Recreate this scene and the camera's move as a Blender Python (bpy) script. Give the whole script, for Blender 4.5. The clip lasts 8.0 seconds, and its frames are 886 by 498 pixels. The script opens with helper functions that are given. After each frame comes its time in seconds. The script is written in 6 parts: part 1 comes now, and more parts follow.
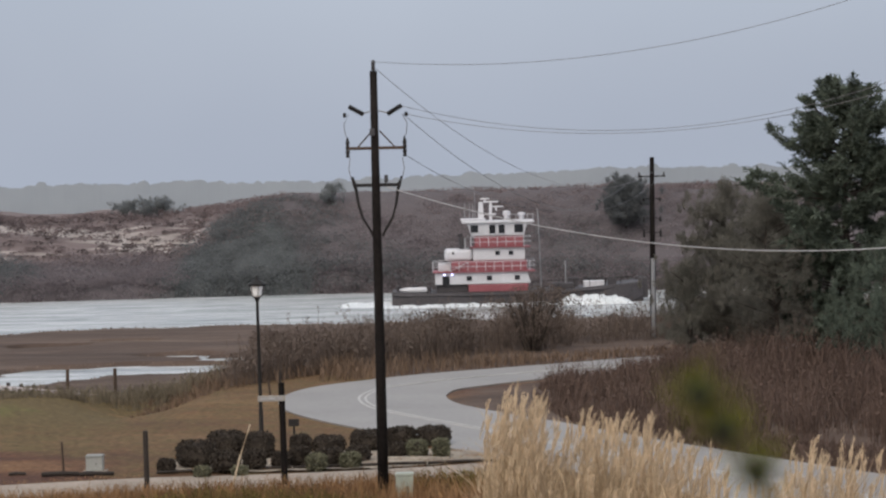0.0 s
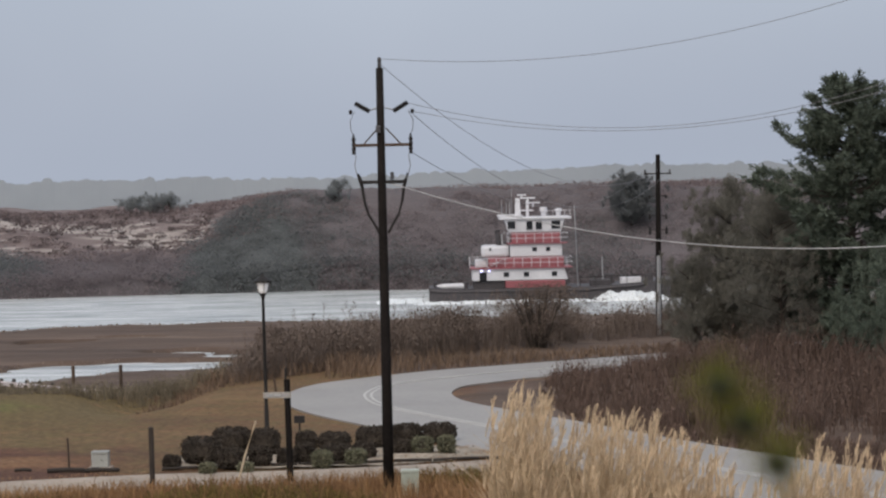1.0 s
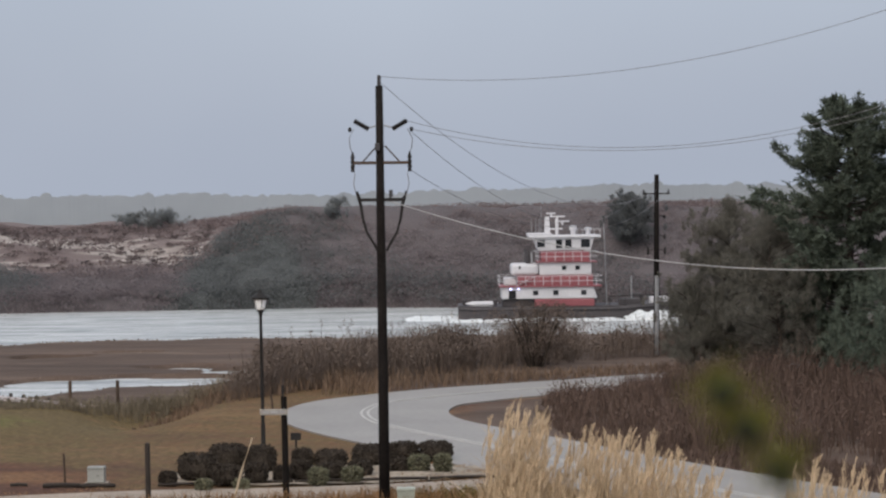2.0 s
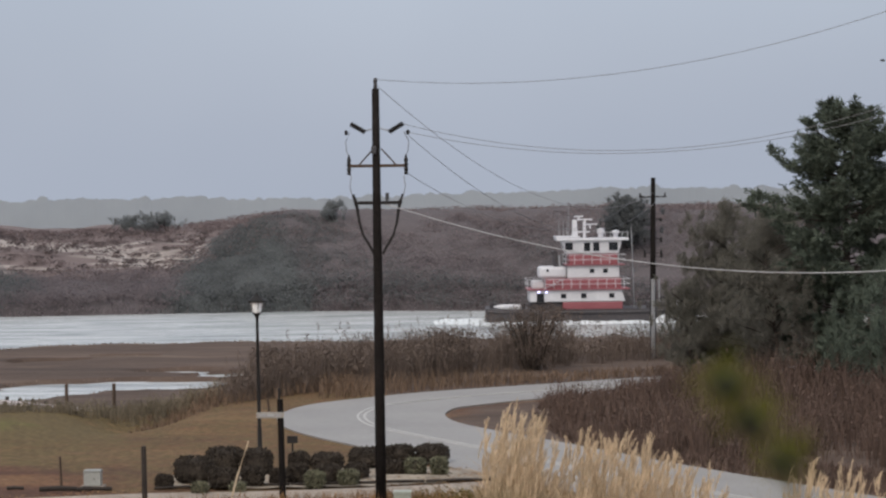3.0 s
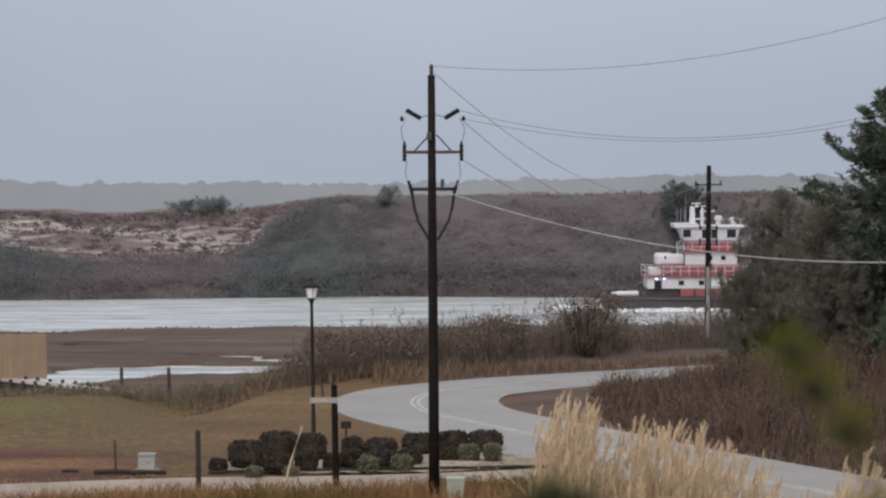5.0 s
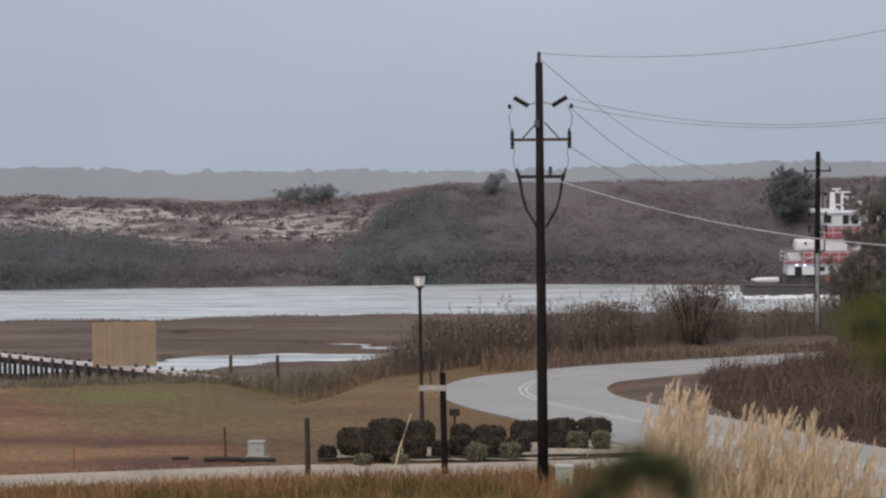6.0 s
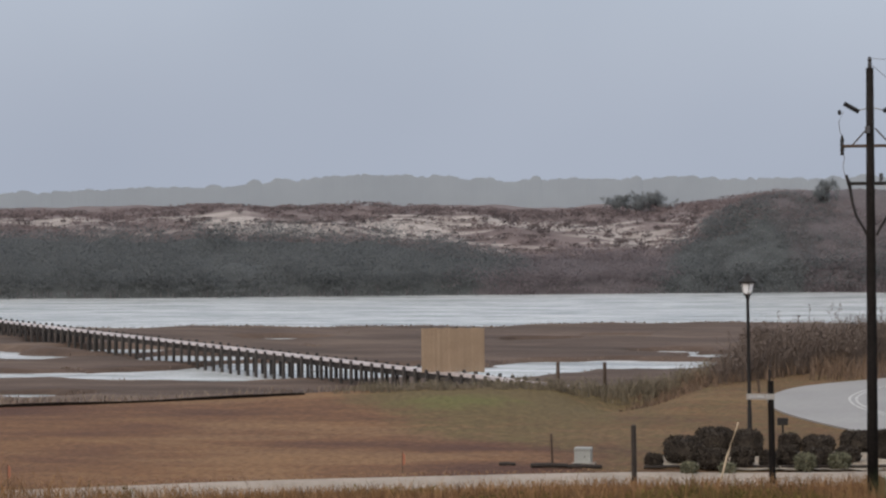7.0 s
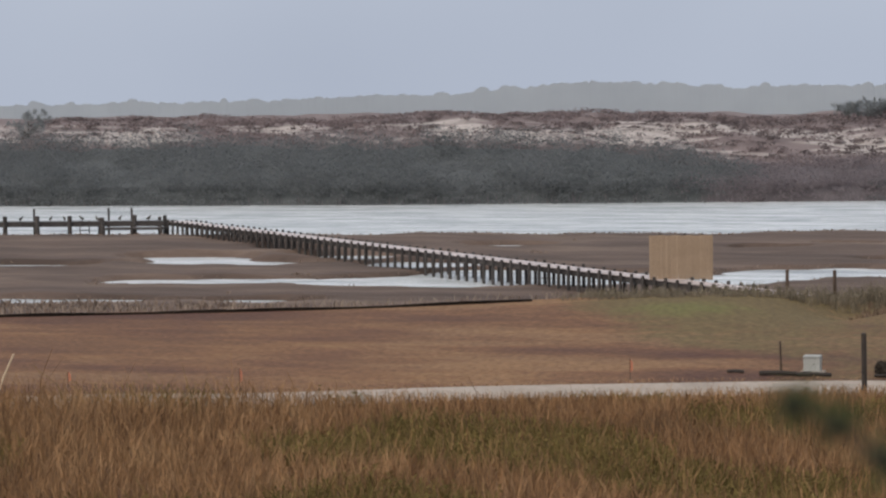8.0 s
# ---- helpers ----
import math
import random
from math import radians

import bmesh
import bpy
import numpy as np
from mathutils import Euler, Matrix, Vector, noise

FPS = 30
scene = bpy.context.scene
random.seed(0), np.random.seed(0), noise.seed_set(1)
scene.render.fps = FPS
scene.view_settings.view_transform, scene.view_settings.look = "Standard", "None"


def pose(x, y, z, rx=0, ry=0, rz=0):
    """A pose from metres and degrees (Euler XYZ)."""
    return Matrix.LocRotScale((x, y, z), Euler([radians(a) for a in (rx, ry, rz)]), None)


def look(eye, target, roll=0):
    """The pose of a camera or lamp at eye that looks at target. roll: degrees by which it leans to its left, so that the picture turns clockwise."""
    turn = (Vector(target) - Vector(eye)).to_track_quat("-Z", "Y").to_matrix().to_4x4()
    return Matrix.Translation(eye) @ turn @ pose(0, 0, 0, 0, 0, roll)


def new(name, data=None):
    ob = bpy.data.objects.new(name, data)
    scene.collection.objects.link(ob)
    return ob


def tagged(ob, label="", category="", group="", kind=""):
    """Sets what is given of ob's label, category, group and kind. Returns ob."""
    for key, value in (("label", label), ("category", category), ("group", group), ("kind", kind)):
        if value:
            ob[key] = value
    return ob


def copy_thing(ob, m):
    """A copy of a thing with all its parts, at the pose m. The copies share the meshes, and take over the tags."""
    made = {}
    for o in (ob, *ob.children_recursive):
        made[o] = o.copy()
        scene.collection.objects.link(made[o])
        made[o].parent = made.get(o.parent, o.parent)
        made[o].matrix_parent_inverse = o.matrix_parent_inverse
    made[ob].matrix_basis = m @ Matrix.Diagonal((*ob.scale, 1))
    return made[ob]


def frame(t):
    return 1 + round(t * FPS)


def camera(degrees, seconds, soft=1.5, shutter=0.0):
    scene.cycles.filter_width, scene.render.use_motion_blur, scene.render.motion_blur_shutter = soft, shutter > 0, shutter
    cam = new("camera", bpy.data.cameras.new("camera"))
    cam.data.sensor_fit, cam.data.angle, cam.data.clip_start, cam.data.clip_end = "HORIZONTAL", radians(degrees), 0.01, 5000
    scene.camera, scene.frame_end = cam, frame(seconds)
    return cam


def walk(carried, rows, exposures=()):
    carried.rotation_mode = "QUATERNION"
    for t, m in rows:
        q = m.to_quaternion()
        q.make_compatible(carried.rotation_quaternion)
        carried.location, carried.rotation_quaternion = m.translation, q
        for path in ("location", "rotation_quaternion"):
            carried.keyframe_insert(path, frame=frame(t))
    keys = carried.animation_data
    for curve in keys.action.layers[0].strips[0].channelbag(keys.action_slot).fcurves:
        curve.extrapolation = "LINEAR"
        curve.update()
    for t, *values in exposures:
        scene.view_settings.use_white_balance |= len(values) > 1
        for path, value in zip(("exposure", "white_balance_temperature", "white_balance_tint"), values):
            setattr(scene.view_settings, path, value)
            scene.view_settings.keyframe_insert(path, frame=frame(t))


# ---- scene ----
# ---- camera ----
LENS = 20.0
EYE = 8.35
# seconds, turn to the left, tilt, lean (degrees), sway to the side and up (metres)
CAMERA_ROWS = [
    (0.0, 0.000, -1.431, -1.307, -0.000, -0.007),
    (0.5, -0.079, -1.523, -1.198, 0.003, -0.004),
    (1.0, 0.131, -1.500, -1.207, -0.005, -0.001),
    (1.5, 0.168, -1.265, -0.777, -0.005, 0.004),
    (3.0, 0.006, -1.012, -0.732, 0.005, -0.007),
    (3.5, 0.048, -1.018, -0.789, 0.001, -0.008),
    (4.0, 0.245, -1.047, -0.666, 0.006, -0.005),
    (4.5, 1.086, -1.225, -0.529, 0.006, 0.001),
    (4.7, 1.175, -1.276, -0.405, 0.011, 0.003),
    (5.8, 2.519, -1.504, -0.486, -0.024, 0.013),
    (6.0, 3.700, -1.587, -0.574, -0.026, 0.017),
    (6.5, 7.254, -1.464, -0.400, -0.008, 0.017),
    (7.0, 11.175, -1.343, -0.616, 0.012, 0.008),
    (7.2, 12.880, -1.621, -0.660, 0.002, 0.001),
    (7.5, 14.766, -2.625, -1.062, 0.001, -0.006),
    (7.8, 15.876, -3.340, -0.917, 0.002, -0.011),
    (8.0, 16.391, -3.393, -0.773, 0.009, -0.015),
]


def aim(row):
    t, yaw, tilt, lean, dx, dz = row
    a, b = radians(yaw), radians(tilt)
    eye = Vector((dx, 0, EYE + dz))
    return t, look(eye, eye + 100 * Vector((-math.sin(a) * math.cos(b), math.cos(a) * math.cos(b), math.sin(b))), lean)


cam = camera(LENS, 8.0, 2.3)
walk(cam, [aim(r) for r in CAMERA_ROWS], exposures=[(0.0, 0.0), (7.4, 0.0), (7.6, 0.03), (8.0, 0.14)])
cam.data.dof.use_dof = True
cam.data.dof.focus_distance = 150.0
cam.data.dof.aperture_fstop = 4.2

# ---- light: an overcast, drizzly day ----
world = bpy.data.worlds.new("overcast_sky")
scene.world = world
world.use_nodes = True
wn, wl = world.node_tree.nodes, world.node_tree.links
wn.clear()
w_out = wn.new("ShaderNodeOutputWorld")
w_bg = wn.new("ShaderNodeBackground")
w_sky = wn.new("ShaderNodeTexSky")
w_sky.sky_type = "NISHITA"
w_sky.sun_disc = False
w_sky.sun_elevation, w_sky.sun_rotation = radians(38), radians(200)
w_sky.dust_density, w_sky.air_density = 7.0, 1.0
w_bg2 = wn.new("ShaderNodeBackground")
w_bg.inputs["Strength"].default_value = 0.05
w_sky.altitude = 0
w_co = wn.new("ShaderNodeTexCoord")
w_sep = wn.new("ShaderNodeSeparateXYZ")
w_ramp = wn.new("ShaderNodeValToRGB")
w_ramp.color_ramp.elements[0].position = 0.16
w_ramp.color_ramp.elements[0].color = (0.408, 0.455, 0.553, 1)
w_ramp.color_ramp.elements[1].position = 0.75
w_ramp.color_ramp.elements[1].color = (0.86, 0.88, 0.92, 1)
w_noise = wn.new("ShaderNodeTexNoise")
w_noise.inputs["Scale"].default_value = 5.0
w_noise.inputs["Detail"].default_value = 3
w_mul = wn.new("ShaderNodeMix")
w_mul.data_type, w_mul.blend_type = "RGBA", "SOFT_LIGHT"
w_mul.inputs[0].default_value = 0.22
w_add = wn.new("ShaderNodeAddShader")
wl.new(w_co.outputs["Generated"], w_sep.inputs[0])
wl.new(w_co.outputs["Generated"], w_noise.inputs["Vector"])
wl.new(w_sep.outputs["Z"], w_ramp.inputs["Fac"])
wl.new(w_ramp.outputs["Color"], w_mul.inputs[6])
wl.new(w_noise.outputs["Fac"], w_mul.inputs[7])
wl.new(w_mul.outputs[2], w_bg2.inputs["Color"])
w_bg2.inputs["Strength"].default_value = 0.95
wl.new(w_sky.outputs["Color"], w_bg.inputs["Color"])
wl.new(w_bg.outputs[0], w_add.inputs[0])
wl.new(w_bg2.outputs[0], w_add.inputs[1])
wl.new(w_add.outputs[0], w_out.inputs["Surface"])

sun = new("sun", bpy.data.lights.new("sun", "SUN"))
sun.data.energy = 0.6
sun.data.angle = radians(25)
sun.data.color = (1.0, 0.96, 0.9)
sun.matrix_world = look((-30, -60, 60), (0, 0, 0))
scene.view_settings.exposure = 0.0

# ---- materials ----


def mat(name, cols, scale=1.0, rough=0.85, bump=0.3, vary=0.25, metal=0.0, fine=9.0, spread=(0.3, 0.7), spec=0.35, island=False, glow=0.0, thin=0.0):
    m = bpy.data.materials.new(name)
    m.use_nodes = True
    n, l = m.node_tree.nodes, m.node_tree.links
    b = n["Principled BSDF"]
    co = n.new("ShaderNodeTexCoord")
    big, small = n.new("ShaderNodeTexNoise"), n.new("ShaderNodeTexNoise")
    big.inputs["Scale"].default_value, small.inputs["Scale"].default_value = scale, scale * fine
    big.inputs["Detail"].default_value, small.inputs["Detail"].default_value = 4, 5
    l.new(co.outputs["Object"], big.inputs["Vector"])
    l.new(co.outputs["Object"], small.inputs["Vector"])
    mx = n.new("ShaderNodeMath")
    mx.operation = "MULTIPLY_ADD"
    l.new(small.outputs["Fac"], mx.inputs[0])
    mx.inputs[1].default_value = 0.5
    half = n.new("ShaderNodeMath")
    half.operation = "MULTIPLY"
    half.inputs[1].default_value = 0.5
    l.new(big.outputs["Fac"], half.inputs[0])
    l.new(half.outputs[0], mx.inputs[2])
    ramp = n.new("ShaderNodeValToRGB")
    els = ramp.color_ramp.elements
    while len(els) < len(cols):
        els.new(0.5)
    for i, c in enumerate(cols):
        els[i].position = spread[0] + (spread[1] - spread[0]) * i / max(1, len(cols) - 1)
        els[i].color = (*c, 1)
    l.new(mx.outputs[0], ramp.inputs["Fac"])
    hue = n.new("ShaderNodeHueSaturation")
    l.new(ramp.outputs["Color"], hue.inputs["Color"])
    src = n.new("ShaderNodeNewGeometry").outputs["Random Per Island"] if island else n.new("ShaderNodeObjectInfo").outputs["Random"]
    mr = n.new("ShaderNodeMapRange")
    mr.inputs["To Min"].default_value, mr.inputs["To Max"].default_value = 1 - vary, 1 + vary
    l.new(src, mr.inputs["Value"])
    l.new(mr.outputs["Result"], hue.inputs["Value"])
    l.new(hue.outputs["Color"], b.inputs["Base Color"])
    b.inputs["Roughness"].default_value = rough
    b.inputs["Metallic"].default_value = metal
    b.inputs["Specular IOR Level"].default_value = spec
    if thin:
        tr, ms = n.new("ShaderNodeBsdfTranslucent"), n.new("ShaderNodeMixShader")
        ms.inputs["Fac"].default_value = thin
        l.new(hue.outputs["Color"], tr.inputs["Color"])
        l.new(b.outputs["BSDF"], ms.inputs[1])
        l.new(tr.outputs["BSDF"], ms.inputs[2])
        l.new(ms.outputs["Shader"], n["Material Output"].inputs["Surface"])
    if glow:
        l.new(hue.outputs["Color"], b.inputs["Emission Color"])
        b.inputs["Emission Strength"].default_value = glow
    if bump:
        bp = n.new("ShaderNodeBump")
        bp.inputs["Strength"].default_value = bump
        bp.inputs["Distance"].default_value = 0.05 / max(scale, 0.2)
        l.new(small.outputs["Fac"], bp.inputs["Height"])
        l.new(bp.outputs["Normal"], b.inputs["Normal"])
    return m


M_pole = mat("weathered_pole_wood", [(0.009, 0.008, 0.0075), (0.022, 0.019, 0.018)], 1.5, 1.0, 0.5, spec=0.05)
M_post = mat("post_wood", [(0.045, 0.030, 0.022), (0.090, 0.062, 0.045)], 2, 0.9, 0.5)
M_iron = mat("black_iron", [(0.012, 0.011, 0.011), (0.028, 0.025, 0.024)], 3, 0.6, 0.1, spec=0.2)
M_galv = mat("galvanised_steel", [(0.30, 0.31, 0.32), (0.42, 0.42, 0.43)], 3, 0.5, 0.1, metal=0.3)
M_ceramic = mat("insulator_polymer", [(0.03, 0.03, 0.034), (0.07, 0.07, 0.075)], 4, 0.4, 0.1)
M_wire = mat("wire_aluminium", [(0.16, 0.16, 0.17), (0.24, 0.24, 0.25)], 2, 0.6, 0)
M_cable = mat("cable_sheath", [(0.34, 0.35, 0.36), (0.45, 0.45, 0.46)], 2, 0.6, 0)
M_board = mat("grey_boardwalk_wood", [(0.032, 0.028, 0.026), (0.068, 0.059, 0.055)], 1.2, 0.75, 0.4)
# base colour lifted to carry the sky sheen on the wet planks
M_deck = mat("wet_sheen_deck_boards", [(0.36, 0.305, 0.285), (0.52, 0.45, 0.425)], 1.2, 0.45, 0.3, spec=0.35)
M_panel = mat("pine_boards", [(0.23, 0.165, 0.110), (0.34, 0.25, 0.172)], 1.0, 0.85, 0.3, vary=0.09, fine=12)
M_white = mat("boat_white_paint", [(0.46, 0.46, 0.485), (0.63, 0.63, 0.655)], 0.6, 0.45, 0.05, vary=0.03)
M_red = mat("boat_red_paint", [(0.235, 0.070, 0.082), (0.305, 0.100, 0.115)], 0.6, 0.5, 0.05, vary=0.05)
M_hull = mat("hull_black_paint", [(0.036, 0.033, 0.036), (0.076, 0.069, 0.073)], 0.5, 0.6, 0.1, vary=0.05)
M_dglass = mat("dark_window_glass", [(0.012, 0.014, 0.018), (0.03, 0.032, 0.036)], 0.6, 0.1, 0, spec=0.5)
M_foam = mat("foam", [(0.50, 0.53, 0.54), (0.76, 0.78, 0.78)], 1.2, 0.7, 0.4, vary=0.05)
M_asphalt = mat("wet_asphalt", [(0.195, 0.180, 0.165), (0.292, 0.272, 0.250)], 0.25, 0.5, 0.08, vary=0, fine=24, spec=0.42)
M_line = mat("worn_road_paint", [(0.32, 0.305, 0.285), (0.58, 0.56, 0.53)], 1.5, 0.5, 0.1, vary=0)
M_concrete = mat("wet_concrete", [(0.20, 0.165, 0.134), (0.36, 0.305, 0.252)], 0.5, 0.8, 0.1, vary=0.1, spec=0.12)
M_leaf_dark = mat("evergreen_foliage", [(0.064, 0.082, 0.064), (0.116, 0.138, 0.106)], 0.35, 0.85, 0, vary=0.18, island=True, spec=0.15)
M_leaf_olive = mat("olive_foliage", [(0.138, 0.132, 0.112), (0.198, 0.186, 0.158)], 0.35, 0.9, 0, vary=0.14, island=True, spec=0.1, thin=0.4)
M_box = mat("boxwood_foliage", [(0.034, 0.028, 0.024), (0.080, 0.066, 0.053)], 1.2, 0.9, 0, vary=0.35, island=True, spec=0.1)
M_box_pale = mat("pale_shrub_foliage", [(0.085, 0.084, 0.054), (0.185, 0.180, 0.118)], 1.5, 0.85, 0, vary=0.4, island=True)
M_brush_brown = mat("brown_brush", [(0.062, 0.043, 0.035), (0.150, 0.103, 0.083)], 0.45, 0.9, 0, vary=0.3, island=True, spec=0.15)
M_brush_gray = mat("grey_brush", [(0.090, 0.067, 0.055), (0.150, 0.115, 0.094)], 0.10, 0.9, 0, vary=0.16, island=True)
# far foliage: distance haze is put into the base colours by paling them
M_far_dark = mat("hazed_evergreen_scrub", [(0.150, 0.157, 0.158), (0.170, 0.177, 0.178)], 0.05, 0.95, 0, vary=0.05, island=True, spec=0.03, thin=0.5)
M_far_gray = mat("hazed_bare_scrub", [(0.200, 0.172, 0.177), (0.224, 0.194, 0.199)], 0.05, 0.95, 0, vary=0.05, island=True, spec=0.03, thin=0.5)
M_far_red = mat("hazed_dune_scrub", [(0.178, 0.140, 0.138), (0.235, 0.190, 0.186)], 0.05, 0.95, 0, vary=0.10, island=True, spec=0.03, thin=0.4)
# skyline haze is mixed into this blue-grey base colour
M_far_wood = mat("haze_tinted_far_woods", [(0.270, 0.300, 0.330), (0.306, 0.338, 0.368)], 0.01, 1.0, 0, vary=0.04, island=True, spec=0.0)
# far trees are paled for haze in the same way
M_far_tree = mat("hazed_tree_foliage", [(0.215, 0.228, 0.230), (0.275, 0.288, 0.288)], 0.05, 0.95, 0, vary=0.12, island=True, spec=0.05, thin=0.5)
M_marsh_grass = mat("marsh_grass", [(0.135, 0.098, 0.076), (0.205, 0.152, 0.118)], 0.06, 0.9, 0, vary=0.15, island=True)
M_field_orange = mat("tall_dry_grass", [(0.108, 0.065, 0.030), (0.208, 0.114, 0.052), (0.330, 0.204, 0.102)], 0.12, 0.85, 0, vary=0.5, island=True)
M_field_green = mat("green_weeds", [(0.098, 0.076, 0.026), (0.195, 0.148, 0.056)], 0.2, 0.9, 0, vary=0.4, island=True, spec=0.05, thin=0.3)
M_reed = mat("straw_reed", [(0.37, 0.268, 0.165), (0.57, 0.445, 0.295)], 0.4, 0.85, 0, vary=0.25, island=True)
M_bark = mat("bark", [(0.03, 0.024, 0.02), (0.075, 0.06, 0.05)], 2, 0.95, 0.6)
M_twig_leaf = mat("twig_leaf", [(0.085, 0.100, 0.006), (0.195, 0.205, 0.016)], 6, 0.7, 0, vary=0.4, island=True, spec=0.1, thin=0.45)
M_twig_dark = mat("dark_twig_leaf", [(0.048, 0.060, 0.026), (0.108, 0.126, 0.060)], 6, 0.8, 0, vary=0.4, island=True, spec=0.05, thin=0.35)
M_bud = mat("dark_bud", [(0.008, 0.010, 0.005), (0.02, 0.024, 0.012)], 20, 0.8, 0)
M_util = mat("utility_box_paint", [(0.25, 0.255, 0.24), (0.36, 0.365, 0.34)], 2, 0.5, 0.05)
M_util_green = mat("green_box_paint", [(0.235, 0.255, 0.215), (0.33, 0.355, 0.30)], 2, 0.5, 0.05)
M_mulch = mat("pale_mulch", [(0.14, 0.11, 0.085), (0.50, 0.43, 0.34)], 0.9, 0.9, 0.6, fine=8)
M_timber = mat("dark_edging", [(0.018, 0.014, 0.012), (0.045, 0.036, 0.03)], 2, 0.85, 0.4)
M_silt = mat("black_silt_cloth", [(0.010, 0.008, 0.007), (0.024, 0.018, 0.015)], 1, 0.95, 0.4, spec=0.05)
M_orange = mat("orange_flag", [(0.40, 0.15, 0.09), (0.50, 0.22, 0.13)], 3, 0.6, 0)
M_sign = mat("pale_sign_board", [(0.19, 0.18, 0.165), (0.34, 0.325, 0.30)], 9, 0.6, 0.1)
M_bird = mat("bird_feathers", [(0.05, 0.045, 0.042), (0.13, 0.12, 0.11)], 6, 0.8, 0)
M_cane = mat("pale_cane", [(0.42, 0.33, 0.22), (0.56, 0.46, 0.33)], 4, 0.8, 0.1)
M_globe = mat("lamp_glass", [(0.72, 0.74, 0.76), (0.82, 0.83, 0.84)], 3, 0.25, 0)
M_blue = mat("deck_lamp_glow", [(0.55, 0.55, 1.0), (0.7, 0.7, 1.0)], 3, 0.3, 0, glow=3.0)


def water_material():
    m = bpy.data.materials.new("river_water_sheen")
    m.use_nodes = True
    n, l = m.node_tree.nodes, m.node_tree.links
    b = n["Principled BSDF"]
    b.inputs["Roughness"].default_value = 0.25
    b.inputs["IOR"].default_value = 1.33
    co = n.new("ShaderNodeTexCoord")

    def ripple(stretch, detail):
        mp = n.new("ShaderNodeMapping")
        mp.inputs["Scale"].default_value = stretch
        a = n.new("ShaderNodeTexNoise")
        a.inputs["Scale"].default_value, a.inputs["Detail"].default_value = 1.0, detail
        a.inputs["Roughness"].default_value = 0.6
        l.new(co.outputs["Object"], mp.inputs["Vector"])
        l.new(mp.outputs["Vector"], a.inputs["Vector"])
        return a.outputs["Fac"]

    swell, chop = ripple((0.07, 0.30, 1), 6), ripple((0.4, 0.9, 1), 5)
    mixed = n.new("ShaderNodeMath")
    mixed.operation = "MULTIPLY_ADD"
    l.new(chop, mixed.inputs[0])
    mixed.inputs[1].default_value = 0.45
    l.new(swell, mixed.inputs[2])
    # pale base colours carry the bright sky sheen, graded by the ripples
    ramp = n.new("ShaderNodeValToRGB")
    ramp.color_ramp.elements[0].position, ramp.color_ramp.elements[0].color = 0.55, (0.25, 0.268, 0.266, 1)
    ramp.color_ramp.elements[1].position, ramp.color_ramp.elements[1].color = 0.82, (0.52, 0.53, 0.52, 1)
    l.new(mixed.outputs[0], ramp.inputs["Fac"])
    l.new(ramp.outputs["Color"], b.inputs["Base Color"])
    bp = n.new("ShaderNodeBump")
    bp.inputs["Strength"].default_value, bp.inputs["Distance"].default_value = 1.0, 0.45
    l.new(mixed.outputs[0], bp.inputs["Height"])
    l.new(bp.outputs["Normal"], b.inputs["Normal"])
    return m


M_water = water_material()


